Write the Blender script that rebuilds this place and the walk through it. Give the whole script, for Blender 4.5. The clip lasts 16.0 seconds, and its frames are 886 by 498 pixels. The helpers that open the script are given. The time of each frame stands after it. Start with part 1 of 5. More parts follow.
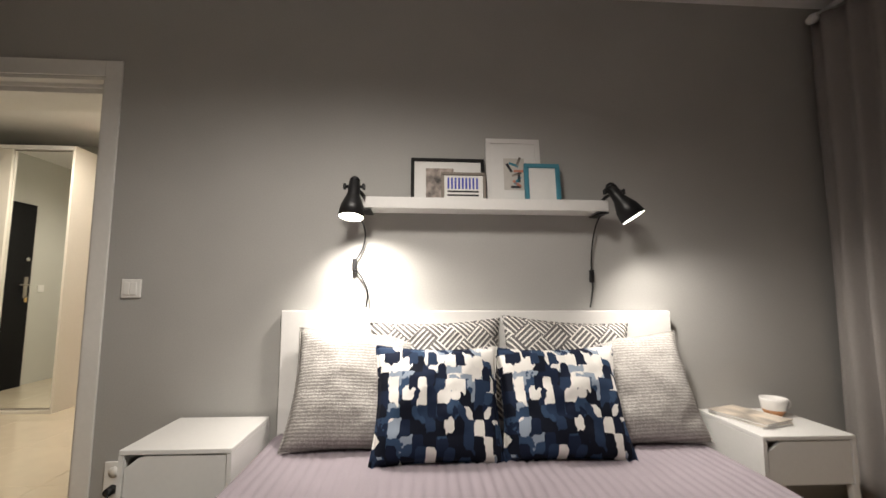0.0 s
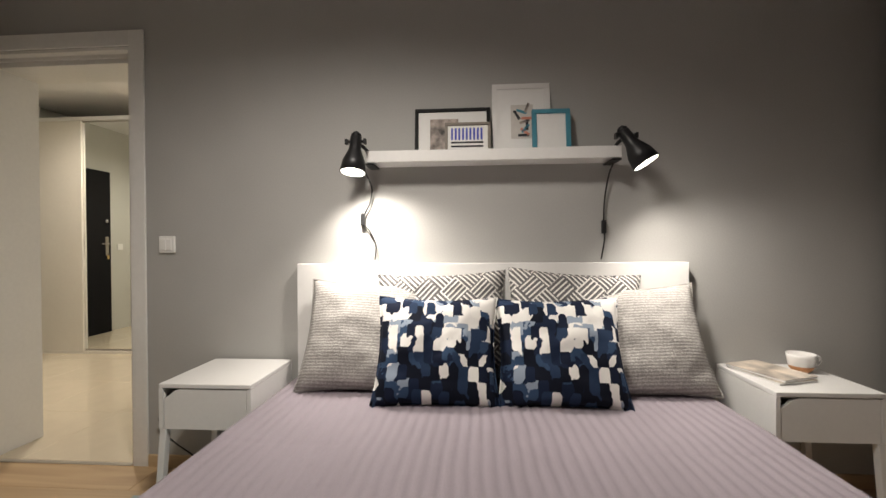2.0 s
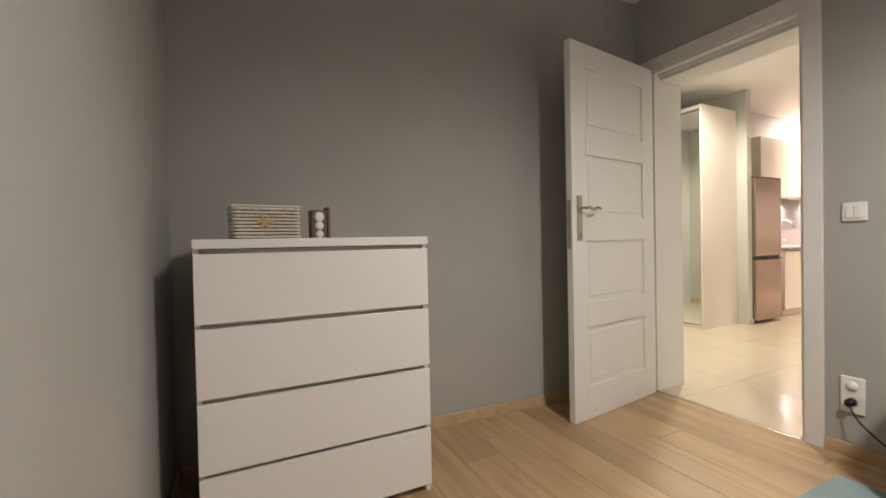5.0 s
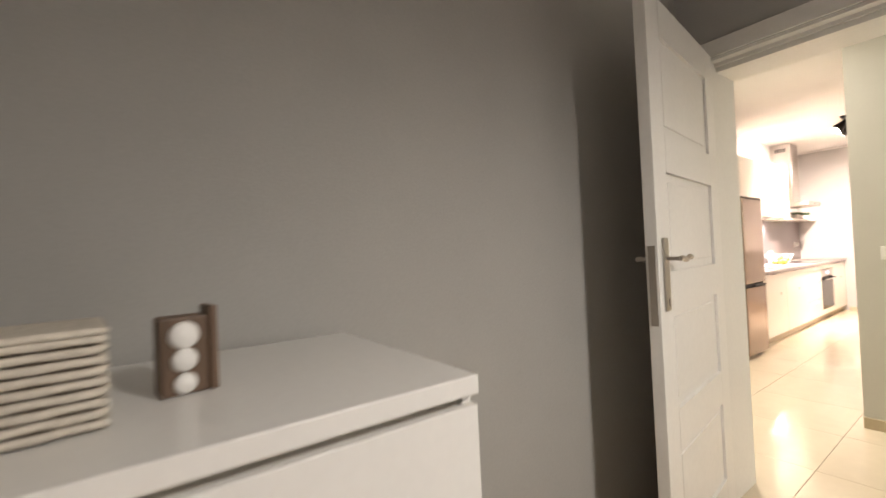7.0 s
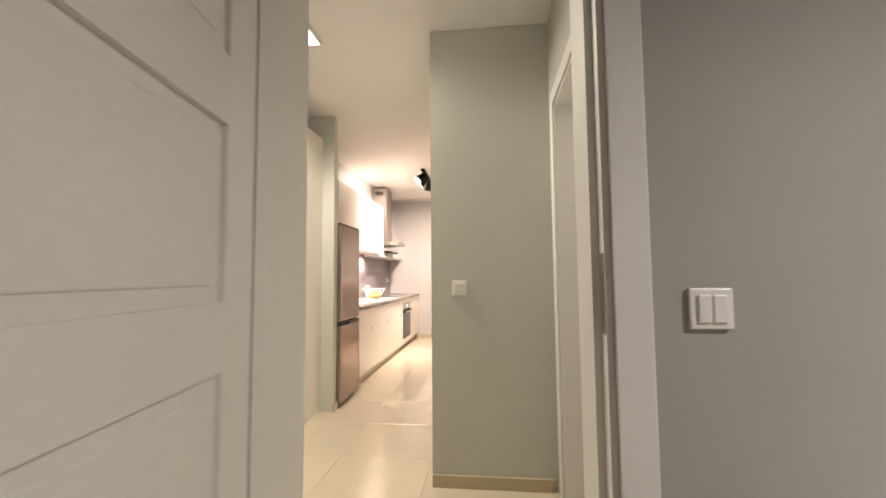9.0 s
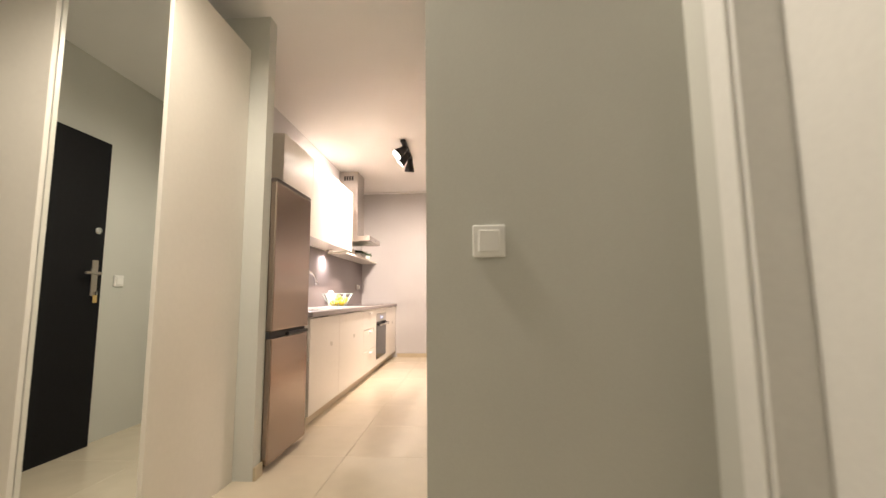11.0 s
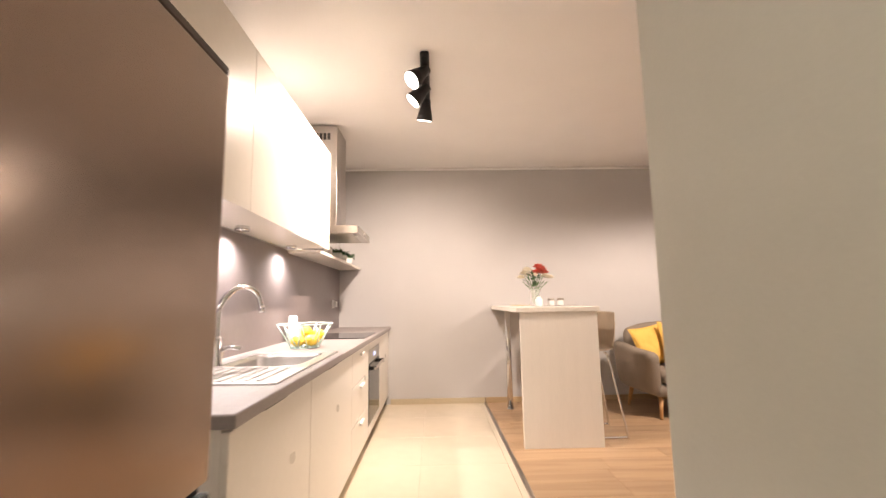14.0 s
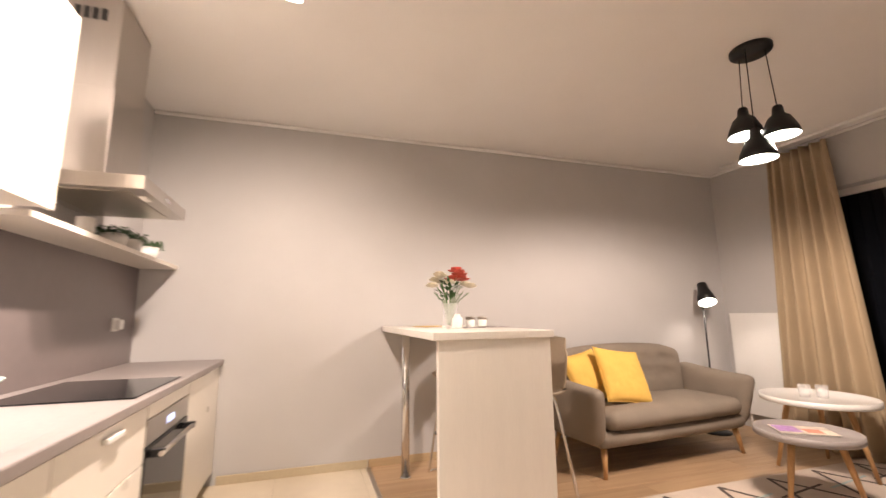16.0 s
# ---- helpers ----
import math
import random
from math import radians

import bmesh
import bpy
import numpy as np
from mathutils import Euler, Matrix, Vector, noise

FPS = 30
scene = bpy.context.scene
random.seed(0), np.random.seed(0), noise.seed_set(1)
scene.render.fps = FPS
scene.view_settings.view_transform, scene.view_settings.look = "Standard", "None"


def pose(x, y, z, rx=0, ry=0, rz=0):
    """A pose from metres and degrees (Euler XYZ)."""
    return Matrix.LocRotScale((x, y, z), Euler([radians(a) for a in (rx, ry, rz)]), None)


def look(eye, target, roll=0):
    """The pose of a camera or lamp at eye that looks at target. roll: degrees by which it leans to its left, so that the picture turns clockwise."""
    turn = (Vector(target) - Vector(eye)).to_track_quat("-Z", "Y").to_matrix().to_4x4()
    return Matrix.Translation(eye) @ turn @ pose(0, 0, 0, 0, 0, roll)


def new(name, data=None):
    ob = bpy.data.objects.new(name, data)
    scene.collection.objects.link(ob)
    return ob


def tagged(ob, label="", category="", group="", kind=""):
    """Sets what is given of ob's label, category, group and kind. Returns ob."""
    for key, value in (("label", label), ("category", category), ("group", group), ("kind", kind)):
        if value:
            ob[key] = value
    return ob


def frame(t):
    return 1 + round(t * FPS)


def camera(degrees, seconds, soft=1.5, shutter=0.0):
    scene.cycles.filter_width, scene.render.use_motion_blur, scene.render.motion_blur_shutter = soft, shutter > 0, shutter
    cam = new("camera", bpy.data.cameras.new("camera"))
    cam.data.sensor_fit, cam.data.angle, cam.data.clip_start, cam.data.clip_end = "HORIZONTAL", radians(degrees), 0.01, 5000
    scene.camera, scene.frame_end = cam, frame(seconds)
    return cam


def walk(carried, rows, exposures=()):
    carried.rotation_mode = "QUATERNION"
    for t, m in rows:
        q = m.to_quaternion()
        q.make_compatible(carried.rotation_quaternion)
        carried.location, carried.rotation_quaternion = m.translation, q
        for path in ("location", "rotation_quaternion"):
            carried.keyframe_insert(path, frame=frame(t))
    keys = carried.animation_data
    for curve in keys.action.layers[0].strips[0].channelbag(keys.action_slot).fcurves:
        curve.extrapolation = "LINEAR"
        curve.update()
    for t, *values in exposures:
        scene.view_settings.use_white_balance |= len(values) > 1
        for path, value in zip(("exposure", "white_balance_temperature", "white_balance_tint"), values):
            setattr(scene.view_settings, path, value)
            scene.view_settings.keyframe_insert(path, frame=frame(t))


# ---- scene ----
cam = camera(93.5, 16.0, 1.5, 0.5)
PATH = [
    (0, (-0.289, -1.935, 1.097), (-0.169, 0.052, 1.294), 0.2),
    (0.5, (-0.173, -1.847, 1.166), (-0.172, 0.145, 1.352), 0.9),
    (1, (-0.085, -1.825, 1.174), (-0.113, 0.169, 1.323), 1.4),
    (1.5, (-0.059, -1.877, 1.133), (-0.183, 0.119, 1.173), 0.2),
    (2, (-0.067, -1.944, 1.084), (-0.205, 0.051, 1.069), -0.4),
    (2.5, (-0.102, -2.041, 1.021), (-0.317, -0.053, 1.016), -0.8),
    (3, (-0.141, -2.156, 0.973), (-0.686, -0.232, 0.95), -1.2),
    (3.5, (-0.288, -2.248, 0.912), (-1.213, -0.475, 0.916), -0.9),
    (4, (-0.387, -2.326, 0.922), (-1.794, -0.905, 0.904), -0.9),
    (4.5, (-0.546, -2.387, 0.954), (-2.233, -1.312, 0.95), -1.1),
    (5, (-0.718, -2.431, 1.001), (-2.51, -1.542, 0.971), -1.2),
    (7.5, (-1.912, -1.941, 1.231), (-3.336, -0.541, 1.359), -3.7),
    (8, (-2.011, -1.61, 1.221), (-3.019, 0.103, 1.442), -2.2),
    (8.5, (-2.004, -1.254, 1.201), (-2.613, 0.646, 1.349), -1.6),
    (9, (-1.986, -0.898, 1.167), (-2.208, 1.085, 1.302), -0.5),
    (11.5, (-2.387, 0.731, 0.951), (-2.502, 2.714, 1.184), -0.5),
    (12, (-2.597, 1.034, 0.967), (-2.853, 3.009, 1.157), -0.5),
    (12.5, (-2.74, 1.318, 1.025), (-2.892, 3.302, 1.227), -1.3),
    (13, (-2.799, 1.681, 1.07), (-2.911, 3.663, 1.317), 0.2),
    (13.5, (-2.836, 2.0, 1.1), (-2.903, 3.981, 1.368), 0.3),
    (14, (-2.861, 2.373, 1.131), (-2.817, 4.356, 1.381), -0.9),
    (14.5, (-2.824, 2.7, 1.12), (-2.762, 4.682, 1.377), 0.1),
    (15, (-2.826, 3.054, 1.129), (-2.718, 5.032, 1.403), 0.8),
    (15.5, (-2.82, 3.394, 1.133), (-2.451, 5.333, 1.457), -0.2),
    (16, (-2.786, 3.722, 1.153), (-2.186, 5.604, 1.47), -0.6),
]
walk(cam, [(t, look(e, g, r)) for t, e, g, r in PATH],
     [(0.0, 0.2), (1.0, 0.15), (2.5, 0.1), (4.0, 0.5), (5.0, 0.7), (7.5, 1.1), (8.0, 0.8), (8.5, 0.6), (9.0, 0.35), (11.5, 0.2), (13.0, 0.2), (14.0, 0.0), (16.0, -0.1)])

# ---- world and lamps ----
world = bpy.data.worlds.new("night")
world.use_nodes = True
scene.world = world
world.node_tree.nodes["Background"].inputs[0].default_value = (0.02, 0.025, 0.04, 1)
world.node_tree.nodes["Background"].inputs[1].default_value = 0.1

WARM, SOFTW, COOL = (1.0, 0.80, 0.56), (1.0, 0.86, 0.71), (1.0, 0.92, 0.86)


def lamp(name, kind, place, watts, colour, size=0.03, aim=None, angle=100, blend=0.6):
    d = bpy.data.lights.new(name, kind)
    d.energy, d.color, d.shadow_soft_size = watts, colour, size
    ob = new(name, d)
    if kind == "SPOT":
        d.spot_size, d.spot_blend = radians(angle), blend
        ob.matrix_basis = look(place, aim)
    else:
        ob.location = place
    return tagged(ob, "light of the bulb in a lamp", "light", kind="structure")


NEUTRAL, HALLW, LIVW = (1.0, 0.92, 0.83), (1.0, 0.885, 0.735), (1.0, 0.795, 0.67)
lamp("bulb_light", "SPOT", (-0.565, -0.185, 1.385), 36, NEUTRAL, 0.03, (-0.48, -0.11, 1.0), 132, 1.0)
lamp("bulb_light", "SPOT", (0.63, -0.235, 1.385), 31, NEUTRAL, 0.03, (0.82, -0.32, 1.0), 136, 1.0)
lamp("bulb_light", "SPOT", (-0.42, -1.22, 2.215), 90, NEUTRAL, 0.10, (-0.58, -1.25, 0.0), 172, 0.85)
lamp("bulb_light", "SPOT", (-3.10, 1.37, 2.575), 132, HALLW, 0.09, (-3.0, 1.3, 0.0), 172, 0.5)
for y, g, w in ((4.95, (-3.75, 5.0, 1.75), 105), (5.18, (-3.8, 5.2, 1.75), 150), (5.38, (-3.1, 6.8, 0.3), 250)):
    lamp("bulb_light", "SPOT", (-2.955, y - 0.02, 2.49), w, LIVW, 0.03, g, 130, 0.9)
for x, y, z in ((-0.33, 5.42, 2.12), (-0.30, 5.25, 2.10), (-0.46, 5.29, 1.92)):
    lamp("bulb_light", "SPOT", (x, y, z), 70, LIVW, 0.05, (x, y + 0.25, 0), 176, 0.4)
lamp("bulb_light", "SPOT", (1.0, 6.92, 1.27), 26, LIVW, 0.03, (0.98, 6.75, 0.0), 140, 0.8)
for y in (3.78, 4.53, 5.28):
    lamp("bulb_light", "SPOT", (-3.855, y, 1.505), 46, (1.0, 0.91, 0.87), 0.025, (-3.85, y, 0.9), 155, 0.8)


# ---- materials ----
def material(name, colour, rough=0.5, metal=0.0, bump=0.0, scale=40.0, vary=0.06, big=3.0, stretch=(1, 1, 1), spec=0.5):
    """A surface with grain and larger, faint unevenness of tone and gloss."""
    m = bpy.data.materials.new(name)
    m.use_nodes = True
    nt = m.node_tree
    n, l = nt.nodes, nt.links
    b = n["Principled BSDF"]
    b.inputs["Roughness"].default_value, b.inputs["Metallic"].default_value = rough, metal
    b.inputs["Specular IOR Level"].default_value = spec
    tc, mp = n.new("ShaderNodeTexCoord"), n.new("ShaderNodeMapping")
    mp.inputs["Scale"].default_value = stretch
    l.new(tc.outputs["Object"], mp.inputs[0])
    a, c = n.new("ShaderNodeTexNoise"), n.new("ShaderNodeTexNoise")
    a.inputs["Scale"].default_value, a.inputs["Detail"].default_value = scale, 5
    c.inputs["Scale"].default_value, c.inputs["Detail"].default_value = big, 3
    l.new(mp.outputs[0], a.inputs[0]), l.new(mp.outputs[0], c.inputs[0])
    add = n.new("ShaderNodeMath")
    l.new(a.outputs[0], add.inputs[0]), l.new(c.outputs[0], add.inputs[1])
    ramp = n.new("ShaderNodeMapRange")
    ramp.inputs[1].default_value, ramp.inputs[2].default_value = 0.7, 1.3
    ramp.inputs[3].default_value, ramp.inputs[4].default_value = 1 - vary, 1 + vary
    l.new(add.outputs[0], ramp.inputs[0])
    mul = n.new("ShaderNodeVectorMath")
    mul.operation = "SCALE"
    mul.inputs[0].default_value = colour
    l.new(ramp.outputs[0], mul.inputs["Scale"])
    l.new(mul.outputs[0], b.inputs["Base Color"])
    rr = n.new("ShaderNodeMapRange")
    rr.inputs[3].default_value, rr.inputs[4].default_value = max(0.0, rough - 0.06), min(1, rough + 0.06)
    l.new(c.outputs[0], rr.inputs[0]), l.new(rr.outputs[0], b.inputs["Roughness"])
    if bump:
        bp = n.new("ShaderNodeBump")
        bp.inputs["Strength"].default_value, bp.inputs["Distance"].default_value = bump, 0.004
        l.new(a.outputs[0], bp.inputs["Height"]), l.new(bp.outputs[0], b.inputs["Normal"])
    return m


def glow(name, colour, strength):
    m = bpy.data.materials.new(name)
    m.use_nodes = True
    b = m.node_tree.nodes["Principled BSDF"]
    b.inputs["Emission Color"].default_value, b.inputs["Emission Strength"].default_value = (*colour, 1), strength
    return m


def glassy(name, colour=(1, 1, 1), rough=0.02):
    m = bpy.data.materials.new(name)
    m.use_nodes = True
    b = m.node_tree.nodes["Principled BSDF"]
    b.inputs["Base Color"].default_value, b.inputs["Roughness"].default_value = (*colour, 1), rough
    b.inputs["Alpha"].default_value = 0.22
    return m


def wood(name, light, dark, axis, rough=0.4, scale=1.0):
    """Planks: long grain along an axis, each piece of a tone of its own."""
    m = bpy.data.materials.new(name)
    m.use_nodes = True
    n, l = m.node_tree.nodes, m.node_tree.links
    b = n["Principled BSDF"]
    tc, mp, info = n.new("ShaderNodeTexCoord"), n.new("ShaderNodeMapping"), n.new("ShaderNodeObjectInfo")
    s = [16 * scale] * 3
    s[axis] = 1.1 * scale
    mp.inputs["Scale"].default_value = s
    l.new(tc.outputs["Object"], mp.inputs[0])
    shift = n.new("ShaderNodeVectorMath")
    shift.operation = "ADD"
    times = n.new("ShaderNodeMath")
    times.operation, times.inputs[1].default_value = "MULTIPLY", 37.0
    l.new(info.outputs["Random"], times.inputs[0])
    l.new(mp.outputs[0], shift.inputs[0]), l.new(times.outputs[0], shift.inputs[1])
    g = n.new("ShaderNodeTexNoise")
    g.inputs["Scale"].default_value, g.inputs["Detail"].default_value, g.inputs["Distortion"].default_value = 1.0, 7, 0.9
    l.new(shift.outputs[0], g.inputs[0])
    ramp = n.new("ShaderNodeValToRGB")
    ramp.color_ramp.elements[0].position, ramp.color_ramp.elements[0].color = 0.3, (*dark, 1)
    ramp.color_ramp.elements[1].position, ramp.color_ramp.elements[1].color = 0.62, (*light, 1)
    l.new(g.outputs[0], ramp.inputs[0])
    tone = n.new("ShaderNodeMapRange")
    tone.inputs[3].default_value, tone.inputs[4].default_value = 0.88, 1.1
    l.new(info.outputs["Random"], tone.inputs[0])
    mul = n.new("ShaderNodeVectorMath")
    mul.operation = "SCALE"
    l.new(ramp.outputs[0], mul.inputs[0]), l.new(tone.outputs[0], mul.inputs["Scale"])
    l.new(mul.outputs[0], b.inputs["Base Color"])
    b.inputs["Roughness"].default_value = rough
    bp = n.new("ShaderNodeBump")
    bp.inputs["Strength"].default_value, bp.inputs["Distance"].default_value = 0.15, 0.002
    l.new(g.outputs[0], bp.inputs["Height"]), l.new(bp.outputs[0], b.inputs["Normal"])
    return m


PLASTER = material("grey_wall_paint", (0.405, 0.40, 0.382), 0.75, bump=0.14, scale=150, vary=0.05)
HALLPAINT = material("pale_grey_green_paint", (0.56, 0.56, 0.515), 0.7, bump=0.06, scale=170, vary=0.03)
LIVPAINT = material("light_grey_wall_paint", (0.51, 0.50, 0.495), 0.7, bump=0.1, scale=150, vary=0.03)
CEIL = material("white_ceiling_paint", (0.80, 0.79, 0.78), 0.8, bump=0.15, scale=130, vary=0.02)
WHITE = material("white_lacquer", (0.78, 0.77, 0.75), 0.32, scale=60, vary=0.02, bump=0.02)
DOORWHITE = material("white_door_paint", (0.76, 0.75, 0.72), 0.38, scale=50, vary=0.03, bump=0.04)
CREAM = material("cream_lacquer", (0.74, 0.70, 0.63), 0.3, scale=40, vary=0.02)
BARWHITE = material("off_white_wood_grain_board", (0.76, 0.73, 0.68), 0.45, bump=0.05, scale=24, vary=0.025, stretch=(6, 6, 0.6))
BLACK = material("black_metal_paint", (0.012, 0.012, 0.013), 0.42, metal=0.3, vary=0.1)
BLACKDOOR = material("black_door_skin", (0.008, 0.008, 0.009), 0.55, vary=0.15, bump=0.05, spec=0.15)
MATTBLACK = material("matt_black_frame", (0.012, 0.012, 0.012), 0.65, vary=0.1, spec=0.2)
CHROME = material("chrome", (0.75, 0.75, 0.76), 0.12, metal=1.0, vary=0.02)
STEEL = material("brushed_steel", (0.50, 0.47, 0.44), 0.30, metal=1.0, scale=30, vary=0.03, stretch=(12, 12, 0.4))
FRIDGE = material("brown_grey_steel", (0.34, 0.27, 0.225), 0.22, metal=0.9, scale=60, vary=0.02)
DARKSTEEL = material("dark_brown_steel", (0.10, 0.08, 0.07), 0.4, metal=0.7, vary=0.05)
NICKEL = material("satin_nickel", (0.45, 0.41, 0.36), 0.33, metal=1.0, vary=0.04)
MIRROR = material("mirror", (0.88, 0.90, 0.89), 0.0, metal=1.0, vary=0.0)
MIRROR.node_tree.nodes["Principled BSDF"].inputs["Roughness"].links[0].to_node.id_data.links.remove(
    MIRROR.node_tree.nodes["Principled BSDF"].inputs["Roughness"].links[0])
MIRROR.node_tree.nodes["Principled BSDF"].inputs["Roughness"].default_value = 0.0
WORKTOP = material("grey_brown_laminate", (0.26, 0.23, 0.22), 0.42, scale=90, vary=0.1, bump=0.05)
SPLASH = material("taupe_glossy_backsplash", (0.17, 0.14, 0.138), 0.34, scale=20, vary=0.05)
BLACKGLASS = material("black_glass", (0.008, 0.008, 0.009), 0.06, vary=0.05)
DARKGAP = material("dark_recess", (0.03, 0.03, 0.03), 0.7)
TILE = material("cream_polished_tile", (0.66, 0.58, 0.45), 0.16, scale=9, vary=0.04, big=2.0)
GROUT = material("beige_grout", (0.56, 0.49, 0.38), 0.85, bump=0.2)
OAK = wood("light_oak_plank", (0.50, 0.35, 0.195), (0.38, 0.25, 0.135), 0)
OAKY = wood("light_oak_plank_living", (0.47, 0.325, 0.195), (0.37, 0.24, 0.14), 0)
OAKTRIM = wood("oak_skirting", (0.50, 0.37, 0.22), (0.40, 0.28, 0.16), 0, 0.5)
BEECH = wood("beech_leg", (0.55, 0.32, 0.14), (0.42, 0.23, 0.09), 2, 0.4, 2.0)
TILETRIM = material("tan_tile_skirting", (0.50, 0.42, 0.29), 0.4, vary=0.05)
LILAC = material("dusty_lilac_quilt_cotton", (0.30, 0.262, 0.292), 0.85, bump=0.5, scale=260, vary=0.07, spec=0.2)
SOFA = material("grey_brown_woven_upholstery", (0.25, 0.21, 0.17), 0.9, bump=0.6, scale=330, vary=0.14, spec=0.2)
YELLOW = material("yellow_woven_cotton", (0.70, 0.45, 0.11), 0.85, bump=0.6, scale=200, vary=0.1, spec=0.2)
LINEN = material("beige_curtain_linen", (0.42, 0.33, 0.22), 0.9, bump=0.4, scale=180, vary=0.06, spec=0.1)
GREYLINEN = material("grey_beige_curtain_linen", (0.27, 0.25, 0.24), 0.9, bump=0.4, scale=180, vary=0.06, spec=0.1)
TEALRUG = material("pale_teal_bedside_rug", (0.28, 0.36, 0.38), 0.95, bump=1.0, scale=160, vary=0.16, spec=0.1)
BEIGERUG = material("beige_flatweave_rug", (0.56, 0.48, 0.41), 0.95, bump=0.8, scale=240, vary=0.1, spec=0.1)
RUGDARK = material("dark_brown_rug_yarn", (0.10, 0.08, 0.07), 0.95, bump=0.6, scale=240, vary=0.1)
RUGTEAL = material("pale_teal_rug_yarn", (0.36, 0.45, 0.45), 0.95, bump=0.6, scale=240, vary=0.1)
GREYTOP = material("grey_table_paint", (0.30, 0.27, 0.26), 0.45, vary=0.05)
SHELL = material("beige_moulded_seat", (0.42, 0.34, 0.25), 0.5, vary=0.04)
PLASTIC = material("white_switch_plastic", (0.82, 0.81, 0.78), 0.3, vary=0.01)
PAPER = material("white_paper", (0.80, 0.79, 0.77), 0.8, vary=0.02)
INK = material("dark_ink", (0.03, 0.03, 0.035), 0.8)
BLUEINK = material("blue_ink", (0.08, 0.10, 0.45), 0.8)
PINK = material("coral_ink", (0.62, 0.25, 0.18), 0.8)
TEAL = material("teal_frame_paint", (0.06, 0.24, 0.32), 0.45, vary=0.06)
BROWNWOOD = wood("walnut_frame", (0.16, 0.10, 0.065), (0.08, 0.05, 0.03), 2, 0.5, 2.0)
PHOTO = material("sepia_print", (0.30, 0.25, 0.22), 0.6, scale=30, vary=0.9, big=12)
CERAMIC = material("white_ceramic", (0.82, 0.81, 0.79), 0.15, vary=0.02)
TERRA = material("unglazed_clay", (0.45, 0.22, 0.10), 0.8, vary=0.08)
LEAF = material("dark_green_leaf", (0.035, 0.09, 0.025), 0.55, vary=0.5, scale=60)
STEMG = material("green_stem", (0.08, 0.17, 0.04), 0.6, vary=0.2)
PETALW = material("cream_petal", (0.80, 0.74, 0.60), 0.6, vary=0.08)
PETALR = material("coral_petal", (0.80, 0.16, 0.12), 0.6, vary=0.15)
LEMON = material("lemon_skin", (0.85, 0.62, 0.06), 0.4, bump=0.3, scale=90, vary=0.08)
MINT = material("mint_wire_paint", (0.55, 0.72, 0.70), 0.4)
RATTAN = material("whitewashed_wicker", (0.62, 0.57, 0.49), 0.8, bump=0.4, scale=90, vary=0.2)
WICKERDARK = material("dark_wicker_gap", (0.10, 0.075, 0.05), 0.9)
GOLD = material("straw_bow", (0.55, 0.38, 0.14), 0.6)
NIGHT = material("night_glass", (0.006, 0.007, 0.010), 0.04, vary=0.0)
MAGAZINE = material("magazine_cover", (0.55, 0.48, 0.40), 0.35, scale=14, vary=0.6, big=9)
PURPLE = material("purple_print", (0.35, 0.18, 0.45), 0.4, vary=0.4, scale=40)
GLASS = glassy("clear_glass")
BULB = glow("lit_bulb", (1.0, 0.93, 0.82), 30.0)
# Emission standing in for bulb light on shade insides; also lights the hall diffuser.
LAMPGLOW = glow("lit_lamp_inside", (1.0, 0.93, 0.82), 4.0)
DISPLAY = glow("blue_clock_digits", (0.2, 0.4, 1.0), 1.5)


